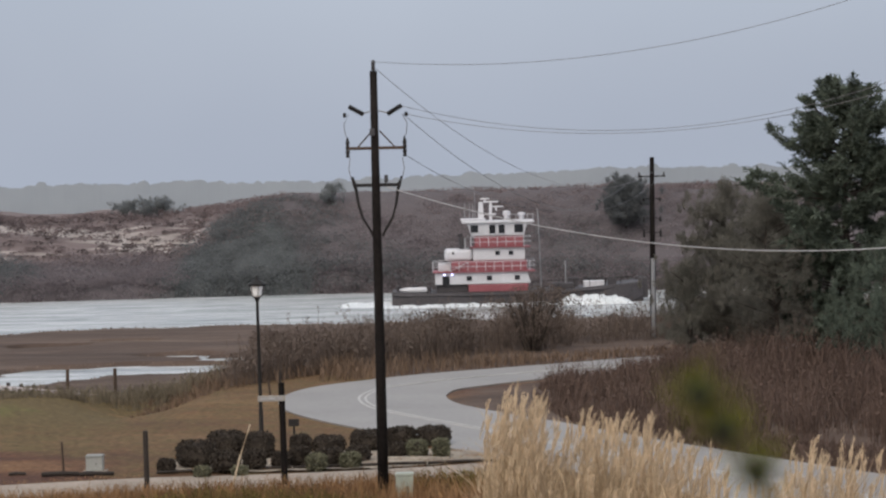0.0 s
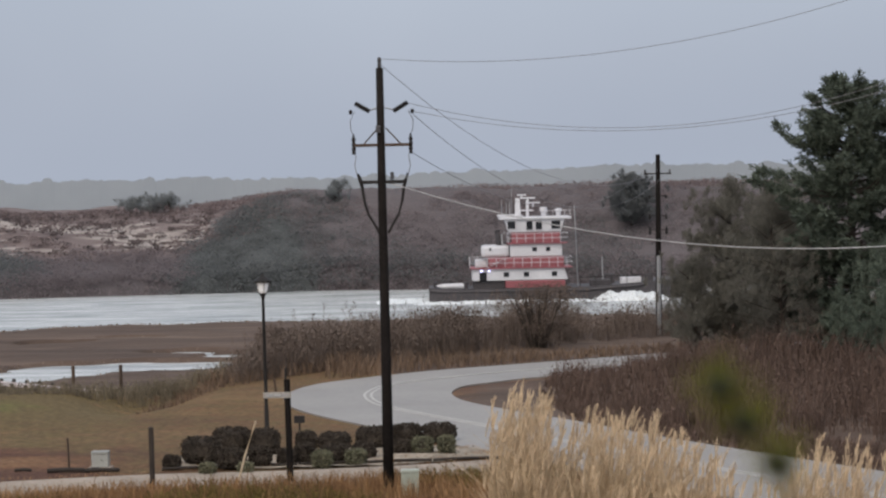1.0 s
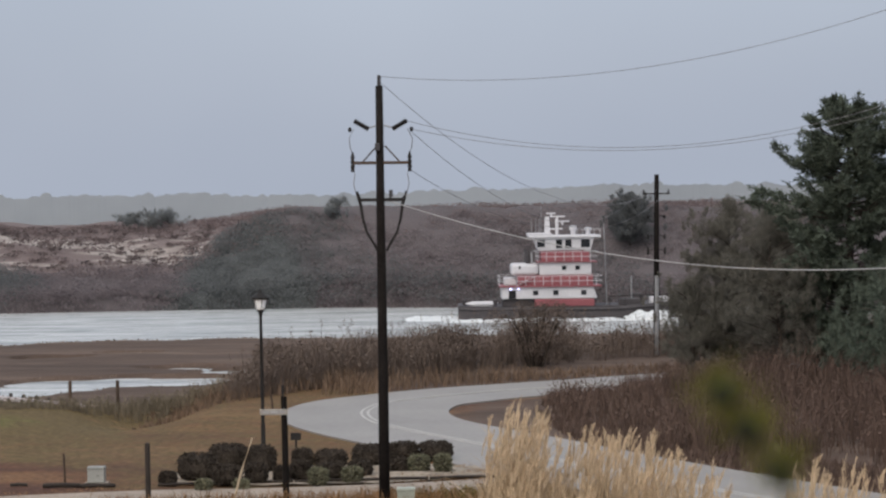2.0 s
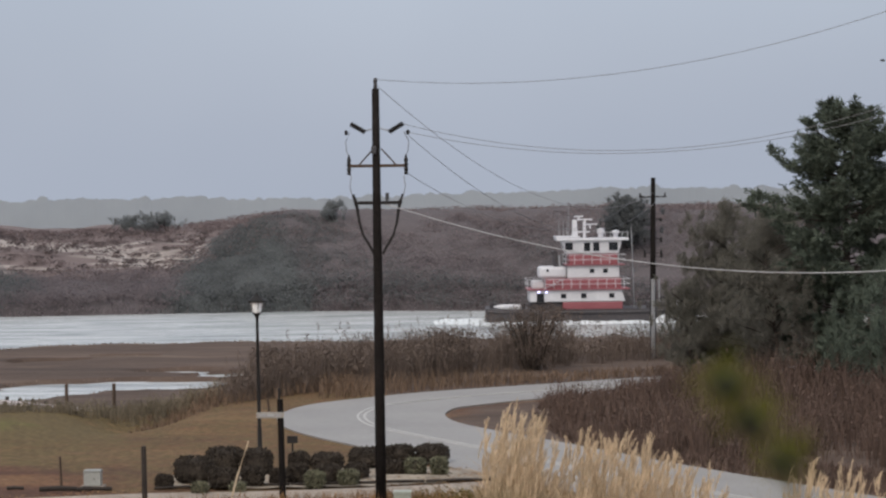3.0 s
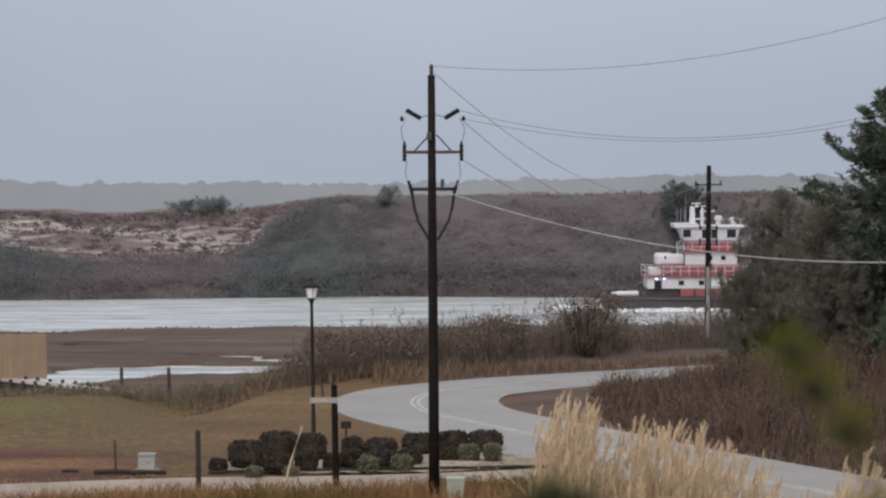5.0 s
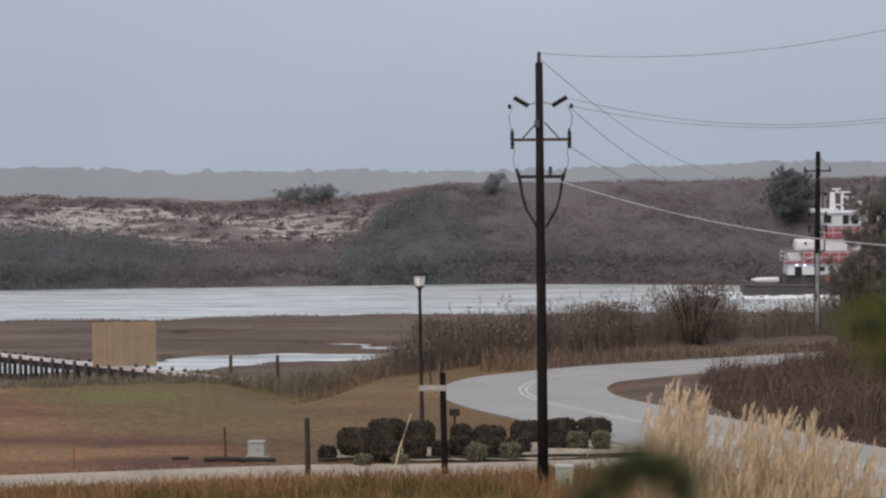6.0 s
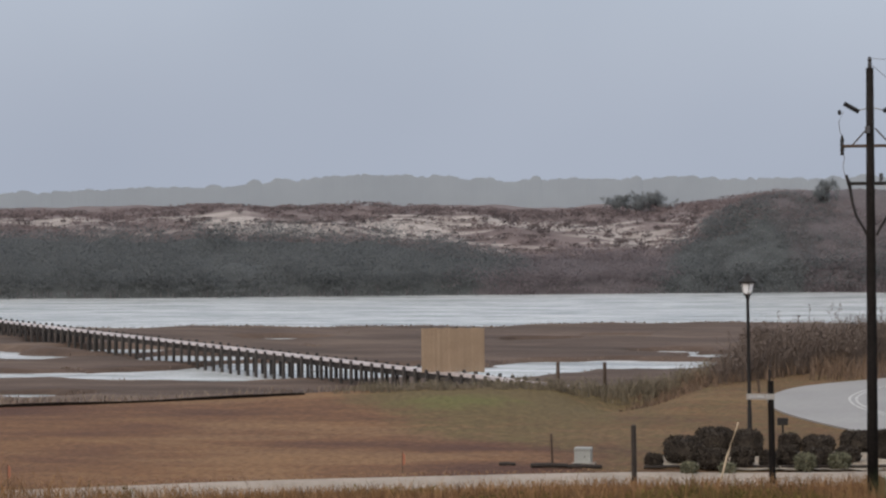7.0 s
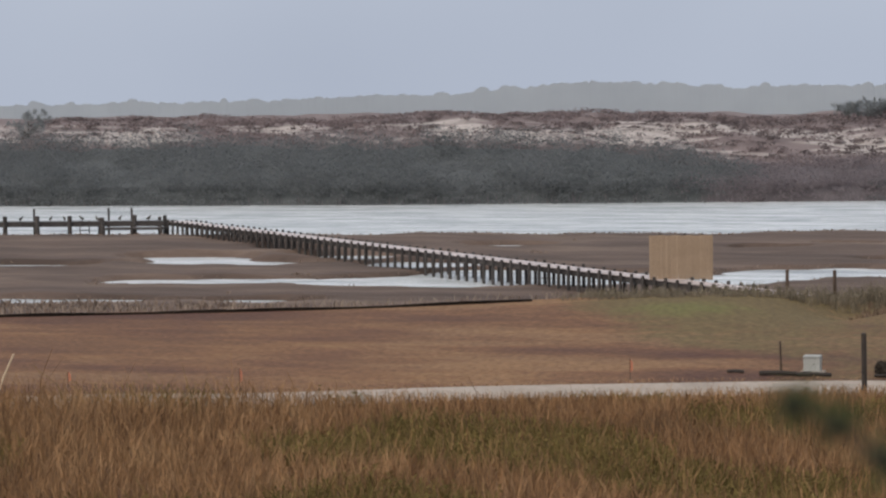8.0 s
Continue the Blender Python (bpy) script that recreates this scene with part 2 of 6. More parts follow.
def ground_material():
    m = bpy.data.materials.new("ground_cover")
    m.use_nodes = True
    n, l = m.node_tree.nodes, m.node_tree.links
    b = n["Principled BSDF"]
    b.inputs["Roughness"].default_value = 0.9
    b.inputs["Specular IOR Level"].default_value = 0.2
    co = n.new("ShaderNodeTexCoord")

    def noise_at(scale, stretch=(1, 1, 1), detail=5):
        mp = n.new("ShaderNodeMapping")
        mp.inputs["Scale"].default_value = stretch
        a = n.new("ShaderNodeTexNoise")
        a.inputs["Scale"].default_value, a.inputs["Detail"].default_value = scale, detail
        a.inputs["Roughness"].default_value = 0.68
        l.new(co.outputs["Object"], mp.inputs["Vector"])
        l.new(mp.outputs["Vector"], a.inputs["Vector"])
        return a.outputs["Fac"]

    def ramp(fac, stops):
        r = n.new("ShaderNodeValToRGB")
        els = r.color_ramp.elements
        while len(els) < len(stops):
            els.new(0.5)
        for e, (p, c) in zip(els, stops):
            e.position, e.color = p, (*c, 1)
        l.new(fac, r.inputs["Fac"])
        return r.outputs["Color"]

    def mix(fac, a, c):
        x = n.new("ShaderNodeMix")
        x.data_type = "RGBA"
        l.new(fac, x.inputs[0])
        l.new(a, x.inputs[6])
        l.new(c, x.inputs[7])
        return x.outputs[2]

    def attr(name, soften):
        a = n.new("ShaderNodeAttribute")
        a.attribute_name = name
        add = n.new("ShaderNodeMath")
        add.operation = "MULTIPLY_ADD"
        l.new(soften, add.inputs[0])
        add.inputs[1].default_value = 0.9
        sub = n.new("ShaderNodeMath")
        sub.operation = "SUBTRACT"
        l.new(a.outputs["Fac"], sub.inputs[0])
        sub.inputs[1].default_value = 0.45
        l.new(sub.outputs[0], add.inputs[2])
        r = n.new("ShaderNodeMapRange")
        r.inputs["From Min"].default_value, r.inputs["From Max"].default_value = 0.35, 0.65
        l.new(add.outputs[0], r.inputs["Value"])
        return r.outputs["Result"]

    grain = noise_at(5.0)
    streak = noise_at(0.16, (0.42, 1.0, 1.0), 9)
    patch = noise_at(0.9)
    lawn = ramp(streak, [(0.42, (0.088, 0.049, 0.036)), (0.475, (0.140, 0.075, 0.044)), (0.52, (0.174, 0.100, 0.053)), (0.58, (0.245, 0.158, 0.086))])
    green = ramp(grain, [(0.3, (0.094, 0.071, 0.030)), (0.7, (0.148, 0.113, 0.050))])
    fresh = ramp(grain, [(0.3, (0.092, 0.092, 0.028)), (0.7, (0.150, 0.142, 0.048))])
    mud = ramp(noise_at(0.2, (0.3, 1.0, 1.0), 9), [(0.36, (0.058, 0.040, 0.031)), (0.5, (0.096, 0.066, 0.051)), (0.64, (0.144, 0.103, 0.079))])
    sand = ramp(patch, [(0.3, (0.30, 0.262, 0.240)), (0.7, (0.425, 0.382, 0.352))])
    dune = ramp(patch, [(0.3, (0.135, 0.104, 0.100)), (0.7, (0.19, 0.152, 0.146))])
    worn = ramp(noise_at(0.07, (0.5, 1.0, 1.0), 7), [(0.44, (0.080, 0.037, 0.023)), (0.56, (0.182, 0.100, 0.044))])
    half = n.new("ShaderNodeMix")
    half.data_type = "RGBA"
    half.inputs[0].default_value = 0.5
    l.new(lawn, half.inputs[6])
    l.new(worn, half.inputs[7])
    tuft = ramp(noise_at(4.0, (1, 1, 1), 7), [(0.34, (0.56, 0.51, 0.49)), (0.66, (1.30, 1.21, 1.17))])
    tone = n.new("ShaderNodeMix")
    tone.data_type, tone.blend_type = "RGBA", "MULTIPLY"
    tone.inputs[0].default_value = 1.0
    c = mix(attr("green", patch), half.outputs[2], green)
    c = mix(attr("fresh", patch), c, fresh)
    l.new(c, tone.inputs[6])
    l.new(tuft, tone.inputs[7])
    c = tone.outputs[2]
    c = mix(attr("marsh", patch), c, mud)
    c = mix(attr("dune", patch), c, dune)
    mat_green = ramp(patch, [(0.3, (0.067, 0.072, 0.072)), (0.7, (0.083, 0.088, 0.088))])
    mat_brown = ramp(patch, [(0.3, (0.096, 0.083, 0.086)), (0.7, (0.116, 0.100, 0.103))])
    floor = mix(attr("evergreen", patch), mat_brown, mat_green)
    c = mix(attr("floor", patch), c, floor)
    c = mix(attr("sand", streak), c, sand)
    l.new(c, b.inputs["Base Color"])
    bp = n.new("ShaderNodeBump")
    bp.inputs["Strength"].default_value, bp.inputs["Distance"].default_value = 0.6, 0.06
    l.new(grain, bp.inputs["Height"])
    l.new(bp.outputs["Normal"], b.inputs["Normal"])
    return m


M_ground = ground_material()

# ---- mesh helpers ----


def empty(name, at=(0, 0, 0)):
    e = new(name)
    e.empty_display_size = 0.2
    e.location = at
    return e


def part(name, bm, material, parent=None, label="", smooth=False):
    me = bpy.data.meshes.new(name)
    bm.to_mesh(me)
    bm.free()
    me.materials.append(material)
    if smooth:
        for p in me.polygons:
            p.use_smooth = True
    ob = new(name, me)
    if parent:
        ob.parent = parent
    if label:
        ob["label"] = label
    return ob


def cloud(name, verts, faces, material, parent=None):
    me = bpy.data.meshes.new(name)
    v, f = np.asarray(verts, np.float32), np.asarray(faces, np.int32)
    me.vertices.add(len(v))
    me.vertices.foreach_set("co", v.ravel())
    k = f.shape[1]
    me.loops.add(f.size)
    me.loops.foreach_set("vertex_index", f.ravel())
    me.polygons.add(len(f))
    me.polygons.foreach_set("loop_start", np.arange(0, f.size, k, dtype=np.int32))
    me.polygons.foreach_set("loop_total", np.full(len(f), k, np.int32))
    me.update(calc_edges=True)
    me.materials.append(material)
    ob = new(name, me)
    if parent:
        ob.parent = parent
    return ob


def box(bm, x0, x1, y0, y1, z0, z1, bevel=0.0, top=1.0):
    cx, cy = (x0 + x1) / 2, (y0 + y1) / 2
    vs = []
    for z, s in ((z0, 1.0), (z1, top)):
        for x, y in ((x0, y0), (x1, y0), (x1, y1), (x0, y1)):
            vs.append(bm.verts.new((cx + (x - cx) * s, cy + (y - cy) * s, z)))
    fs = [bm.faces.new([vs[i] for i in q]) for q in ((3, 2, 1, 0), (4, 5, 6, 7), (0, 1, 5, 4), (1, 2, 6, 5), (2, 3, 7, 6), (3, 0, 4, 7))]
    if bevel:
        es = list({e for f in fs for e in f.edges})
        bmesh.ops.bevel(bm, geom=es, offset=bevel, segments=2, affect="EDGES", profile=0.5)
    return bm


def tube(bm, pts, radii, sides=8, cap=True):
    rings = []
    for i, p in enumerate(pts):
        p = Vector(p)
        d = (Vector(pts[min(i + 1, len(pts) - 1)]) - Vector(pts[max(i - 1, 0)])).normalized()
        u = d.orthogonal().normalized() if abs(d.z) > 0.95 else d.cross(Vector((0, 0, 1))).normalized()
        w = d.cross(u)
        r = radii[i] if hasattr(radii, "__len__") else radii
        rings.append([bm.verts.new(p + r * (math.cos(2 * math.pi * k / sides) * u + math.sin(2 * math.pi * k / sides) * w)) for k in range(sides)])
    for a, c in zip(rings, rings[1:]):
        for k in range(sides):
            bm.faces.new((a[k], a[(k + 1) % sides], c[(k + 1) % sides], c[k]))
    if cap:
        bm.faces.new(rings[0][::-1])
        bm.faces.new(rings[-1])
    return bm


def lathe(bm, profile, sides=12, at=(0, 0, 0)):
    rings = [[bm.verts.new((at[0] + r * math.cos(2 * math.pi * k / sides), at[1] + r * math.sin(2 * math.pi * k / sides), at[2] + z)) for k in range(sides)] for r, z in profile]
    for a, c in zip(rings, rings[1:]):
        for k in range(sides):
            bm.faces.new((a[k], a[(k + 1) % sides], c[(k + 1) % sides], c[k]))
    bm.faces.new(rings[0][::-1])
    bm.faces.new(rings[-1])
    return bm


def B():
    return bmesh.new()


RNG = np.random.default_rng(7)


def leaves(centres, size, n, stretch=1.0, up=0.3, wide=0.35):
    """n small bent leaf pairs for each centre row (x, y, z, rx, ry, rz); returns verts, tri faces."""
    c = np.repeat(np.asarray(centres, float), n, axis=0)
    k = len(c)
    d = RNG.normal(size=(k, 3))
    d /= np.linalg.norm(d, axis=1)[:, None]
    rad = RNG.uniform(0.55, 1.0, (k, 1)) ** 0.6
    p = c[:, :3] + d * rad * c[:, 3:6]
    a = RNG.normal(size=(k, 3)) + np.array([0, 0, up])
    a /= np.linalg.norm(a, axis=1)[:, None]
    s = np.cross(a, RNG.normal(size=(k, 3)))
    s /= np.linalg.norm(s, axis=1)[:, None]
    ln = size * RNG.uniform(0.6, 1.5, (k, 1))
    tip = p + a * ln * stretch
    v = np.stack([p - s * ln * wide, p + s * ln * wide, tip + s * ln * wide * 0.57, tip - s * ln * wide * 0.34], 1).reshape(-1, 3)
    return v, np.arange(4 * k).reshape(-1, 4)


def blades(xyz, height, width, lean=0.25, curl=0.2, wind=(0.0, 0.0)):
    """Bent tapering blades on the rows of xyz: two quads' worth of length, as quads."""
    k = len(xyz)
    h = np.asarray(height).reshape(-1, 1) * np.ones((k, 1))
    a = RNG.uniform(0, 2 * np.pi, k)
    s = np.stack([np.cos(a), np.sin(a), 0 * a], 1) * width * 0.5
    off = RNG.normal(size=(k, 3)) * [1, 1, 0] * lean * h + np.array([wind[0], wind[1], 0]) * h
    mid = xyz + off * 0.35 + np.array([0, 0, 0.55]) * h
    tip = xyz + off * (1 + curl) + np.array([0, 0, 1.0]) * h
    v = np.stack([xyz - s, xyz + s, mid + s * 0.8, mid - s * 0.8, tip + s * 0.25, tip - s * 0.25], 1).reshape(-1, 3)
    i = np.arange(k)[:, None] * 6
    f = np.concatenate([i + [0, 1, 2, 3], i + [3, 2, 4, 5]], 0)
    return v, f


def tufts(centres, size, n, rough=0.22):
    """Foliage shells: n leaf patches over the upper side of each clump (x, y, z, rx, ry, rz), facing outward and up."""
    c = np.repeat(np.asarray(centres, float), n, axis=0)
    k = len(c)
    d = RNG.normal(size=(k, 3))
    d /= np.linalg.norm(d, axis=1)[:, None]
    d[:, 2] = np.abs(d[:, 2]) * np.where(RNG.uniform(size=k) < 0.2, -0.6, 1.0)
    p = c[:, :3] + d * RNG.uniform(0.78, 1.06, (k, 1)) * c[:, 3:6]
    nrm = d + np.array([0, 0, 0.7]) + RNG.normal(0, rough, (k, 3))
    nrm /= np.linalg.norm(nrm, axis=1)[:, None]
    a = np.cross(nrm, RNG.normal(size=(k, 3)))
    a /= np.linalg.norm(a, axis=1)[:, None]
    b = np.cross(nrm, a)
    ln = size * RNG.uniform(0.5, 1.4, (k, 1))
    v = np.stack([p - a * ln * 0.6, p + b * ln * 0.3, p + a * ln * 0.7, p - b * ln * 0.34], 1).reshape(-1, 3)
    return v, np.arange(4 * k).reshape(-1, 4)


def merged(parts):
    vs, fs, o = [], [], 0
    for v, f in parts:
        vs.append(v)
        fs.append(f + o)
        o += len(v)
    return np.concatenate(vs), np.concatenate(fs)


# ---- the lie of the land ----
EDGE = ([-400, -130, -46, -27, -18, -12, -5, 4, 14, 40, 400], [58, 71, 90.8, 98.2, 103.5, 111, 122, 134, 142, 150, 160])
MARSH = ([-400, -130, -95, -66, -48, -24, 0, 16, 60, 400], [180, 188, 192, 195, 200, 208, 207, 208, 210, 215])
SHORE = ([-400, -140, -90, -30, -11, 18, 60, 400], [258, 258, 259.5, 269, 271, 263, 256, 250])
PONDS = [(-56, 147.5, 11, 3.6), (-43, 149, 10, 5.6), (-30, 152.5, 9, 6.4), (-20, 159, 8, 5.2), (-13.5, 168, 4.2, 3.0), (-64, 164.5, 9, 3.6), (-69, 169.5, 6, 3.0), (-60, 172, 3, 2.0),
         (-77, 160.5, 5.5, 2.8), (-49.5, 186, 3.8, 2.8), (-29, 185, 2.8, 2.2), (-18.5, 172, 3, 2.0), (-24, 190, 2.4, 1.8), (-36, 149, 5, 4.5), (-43, 156, 5, 5), (-50, 164, 4.5, 4.5), (-57, 171.5, 4, 4), (-64, 179, 3, 3), (-62, 132, 8, 2.2), (-74, 130, 7, 3.0), (-50, 133, 4.5, 1.8)]


def smooth(a, b, t):
    u = np.clip((t - a) / (b - a), 0, 1)
    return u * u * (3 - 2 * u)


def wave(x, y, s, seed=0.0):
    return np.sin(x / s + seed) * np.cos(y / (s * 0.83) + 1.7 * seed) + 0.5 * np.sin((x + 0.6 * y) / (s * 0.41) + 2.3 * seed)


def hill_amount(x, y):
    return smooth(-0.112, -0.062, x / np.maximum(y, 1.0) + 0.004 * wave(x, y, 9.0))


def undergrowth(x, y):
    """Height of the matted scrub floor on the far shore."""
    rise = y - np.interp(x, *SHORE)
    hill = hill_amount(x, y)
    deep = 20 + 12 * smooth(-50, -70, x)
    thicket = np.interp(x, [-90, -56, -46], [1.4, 1.3, 0.9]) * smooth(1, 9, rise) * (1 - smooth(deep - 5, deep + 3, rise))
    slope = 0.95 * smooth(0.5, 7, rise) * (1 - smooth(26, 40, rise))
    return (thicket * (1 - hill) + slope * hill) * (1 + 0.20 * wave(x, y, 2.1, 0.8) + 0.12 * wave(x, y, 1.1, 2.8))


def ground_z(x, y):
    x, y = np.asarray(x, float), np.asarray(y, float)
    e, ms, sh = np.interp(x, *EDGE), np.interp(x, *MARSH), np.interp(x, *SHORE)
    ms = ms + 1.1 * wave(x, y, 6.0, 0.7)
    z = 0.05 * wave(x, y, 11.0)
    z = z + 0.22 * np.exp(-(((x + 20) / 6.5) ** 2 + ((y - 97) / 8) ** 2)) + 0.12 * np.exp(-(((x + 8.5) / 3.5) ** 2 + ((y - 98) / 6) ** 2)) - 1.05 * np.exp(-(((x + 12.9) / 2.2) ** 2 + ((y - 105) / 9) ** 2))
    road = np.exp(-(((x - 1) / 11) ** 2 + ((y - 95) / 24) ** 2) ** 2)
    z = z * (1 - 0.92 * road * (x > -8.5))
    marsh = -2.72 + 0.06 * wave(x, y, 3.1, 0.3) + 0.32 * smooth(150, 188, y) * smooth(-45, -62, x)
    pond = np.zeros_like(x)
    for cx, cy, ax, ay in PONDS:
        q = ((x - cx) / ax) ** 2 + ((y - cy) / ay) ** 2 + 0.22 * wave(x, y, 2.3, cx)
        pond = np.maximum(pond, 1 - smooth(0.7, 1.15, q))
    marsh = marsh - 0.75 * pond
    t = smooth(0, 13, y - e)
    z = z * (1 - t) + marsh * t
    t = smooth(-1.5, 4, y - ms)
    z = z * (1 - t) - 5.2 * t
    hill = hill_amount(x, y)
    rise = y - sh
    bank = -5.2 + 3.4 * smooth(-3, 3.5, rise)
    dune = (8.2 + 0.7 * smooth(-62, -88, x)) * smooth(2, 62, rise) * (0.86 + 0.05 * wave(x, y, 13.0, 1.1)) + 0.35 * wave(x, y, 4.2, 0.4) * smooth(10, 40, rise)
    knoll = 8.9 * smooth(-1, 26, rise) * (0.96 + 0.035 * wave(x, y, 10.0, 2.1))
    up = (dune * (1 - hill) + knoll * hill) * (1 - smooth(120, 260, rise))
    far = bank + np.where(rise > -2, up, 0) + undergrowth(x, y)
    z = np.where(rise > -3, far, z)
    near = smooth(0, 46, y)
    z = np.where(y < 46, z * near, z)
    return z


def sand_amount(x, y):
    """How bare the dune is: pale terraces high on its face, broken by hollows."""
    rise = y - np.interp(x, *SHORE)
    hill = hill_amount(x, y)
    far = 9 * smooth(-50, -70, x)
    band = smooth(25 + far, 31 + far, rise) * (1 - smooth(46 + 0.5 * far, 56 + 0.5 * far, rise))
    return (1 - hill) * band * (0.78 + 0.22 * smooth(-84, -72, x)) * np.clip(0.62 + 0.34 * wave(x, y * 1.6, 9.0, 0.9) + 0.30 * wave(x * 0.6, y * 3.2, 2.3, 0.2), 0, 1)


def build_ground():
    xs = np.concatenate([np.linspace(-4000, -420, 14)[:-1], np.linspace(-420, -135, 36)[:-1], np.linspace(-135, 60, 250)[:-1], np.linspace(60, 420, 40)[:-1], np.linspace(420, 4000, 14)])
    ys = np.concatenate([np.linspace(-4000, -60, 12)[:-1], np.linspace(-60, 40, 16)[:-1], np.linspace(40, 125, 110)[:-1], np.linspace(125, 212, 110)[:-1], np.linspace(212, 255, 22)[:-1], np.linspace(255, 350, 90)[:-1], np.linspace(350, 620, 24)[:-1], np.linspace(620, 4600, 14)])
    X, Y = np.meshgrid(xs, ys)
    Z = ground_z(X, Y)
    v = np.stack([X, Y, Z], -1).reshape(-1, 3)
    nx, ny = len(xs), len(ys)
    i = (np.arange(ny - 1)[:, None] * nx + np.arange(nx - 1)[None]).reshape(-1, 1)
    ob = cloud("ground", v, i + [0, 1, nx + 1, nx], M_ground)
    x, y = v[:, 0], v[:, 1]
    e, sh = np.interp(x, *EDGE), np.interp(x, *SHORE)
    rise = y - sh
    hill = hill_amount(x, y)
    masks = {
        "green": np.exp(-(((x + 20) / 5) ** 2 + ((y - 97) / 6) ** 2)) * 0.70 + 0.60 * smooth(0, 7, x + 23 - 7.5 * (1 - smooth(77, 85, y))) * (1 - smooth(-1, 2, x)) * smooth(70, 74, y) * (1 - 0.14 * smooth(-13.5, -10.5, x)),
        "fresh": 0.68 * np.exp(-(((x + 18.2) / 3.6) ** 2 + ((y - 95.0) / 4.8) ** 2)),
        "marsh": np.maximum(np.maximum(smooth(0, 5, y - e), 0.95 * smooth(-5, -1, x) * smooth(0, 3, y - 107 - 0.42 * (x + 6))), 0.95 * np.exp(-(((x - 11.0) / 13.0) ** 2 + ((y - 90) / 22) ** 2) ** 3)),
        "floor": np.maximum(hill * smooth(-3, -0.5, rise) * (1 - smooth(40, 60, rise)), smooth(-3, -0.5, rise) * (1 - smooth(19 + 11 * smooth(-50, -70, x), 26 + 11 * smooth(-50, -70, x), rise))),
        "dune": smooth(-4, -2, rise),
        "evergreen": 1.0 - smooth(-53, -45, x) + smooth(-32, -27, x) * (1 - smooth(-18, -9, x + 0.3 * rise)),
        "sand": sand_amount(x, y),
    }
    for k, a in masks.items():
        at = ob.data.attributes.new(k, "FLOAT", "POINT")
        at.data.foreach_set("value", a.astype(np.float32))
    for p in ob.data.polygons:
        p.use_smooth = True
    return tagged(ob, "brown winter lawn, tidal marsh and scrubby sand dunes", "ground", kind="structure")


build_ground()

bm = B()
bmesh.ops.create_grid(bm, x_segments=1, y_segments=1, size=1)
for v in bm.verts:
    v.co = (v.co.x * 700 - 40, 60 + (v.co.y + 1) * 0.5 * 260, -3.0)
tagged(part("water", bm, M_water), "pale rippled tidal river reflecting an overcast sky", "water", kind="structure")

# ---- road, drive, planting bed ----
ROAD = [(40, 136), (24, 126), (16, 118.4), (11, 115.8), (6.9, 112.8), (4.2, 110.8), (1.3, 108.6), (-1.0, 106.0), (-2.6, 103.6), (-3.25, 100.3), (-3.2, 97.3), (-2.6, 94.2), (-1.4, 91), (0.2, 87.5), (2.1, 83.2), (4.0, 78.8), (6.3, 74.1), (9.4, 67.8), (13, 60.5), (18, 51), (24, 40)]
DRIVE = [(-60, 46), (-45, 55.5), (-31, 63.6), (-25, 65.6), (-19.3, 68.4), (-13.6, 70.0), (-8.4, 71.2), (-4.4, 71.6), (0.1, 72.9), (4.2, 75.0)]


def spline(pts, per=8):
    pts = [Vector((*p, 0)) for p in pts]
    out = []
    for i in range(len(pts) - 1):
        a, b, c, d = pts[max(i - 1, 0)], pts[i], pts[i + 1], pts[min(i + 2, len(pts) - 1)]
        for k in range(per):
            t = k / per
            out.append(0.5 * ((2 * b) + (c - a) * t + (2 * a - 5 * b + 4 * c - d) * t * t + (3 * b - a - 3 * c + d) * t ** 3))
    return out + [pts[-1]]


def ribbon(name, pts, left, right, lift, thick, material):
    """A slab along a line, from left to right of it, with its top at lift over the ground."""
    bm = B()
    rows = []
    for i, p in enumerate(pts):
        d = (pts[min(i + 1, len(pts) - 1)] - pts[max(i - 1, 0)]).normalized()
        nrm = Vector((-d.y, d.x, 0))
        c = float(ground_z(p.x, p.y)) + lift
        q = []
        for s in np.linspace(left, right, 5):
            w = p + nrm * s
            q.append(bm.verts.new((w.x, w.y, max(c - 0.02, float(ground_z(w.x, w.y)) + lift))))
        low = [bm.verts.new((q[k].co.x, q[k].co.y, q[k].co.z - thick)) for k in (0, -1)]
        rows.append((q, low))
    for i in range(len(rows) - 1):
        (a, la), (b, lb) = rows[i], rows[i + 1]
        for k in range(4):
            bm.faces.new((a[k], a[k + 1], b[k + 1], b[k]))
        bm.faces.new((la[0], a[0], b[0], lb[0]))
        bm.faces.new((a[4], la[1], lb[1], b[4]))
    bmesh.ops.recalc_face_normals(bm, faces=bm.faces)
    return part(name, bm, material)


road_line = spline(ROAD)
tagged(ribbon("road", road_line, -3.3, 3.3, 0.06, 0.12, M_asphalt), "wet grey asphalt road bending through brush", "road", kind="structure")
centre_mark = ribbon("centre_line", road_line, 0.07, 0.17, 0.075, 0.01, M_line)
tagged(centre_mark, "worn pale centre line on wet asphalt", "road marking", kind="structure")
centre_two = ribbon("centre_line", road_line, -0.19, -0.09, 0.075, 0.01, M_line)
tagged(centre_two, "worn pale centre line on wet asphalt", "road marking", kind="structure")
drive_line = spline(DRIVE)
tagged(ribbon("driveway", drive_line, -1.5, 1.5, 0.06, 0.14, M_concrete), "wet pale concrete driveway along the lawn", "driveway", kind="structure")


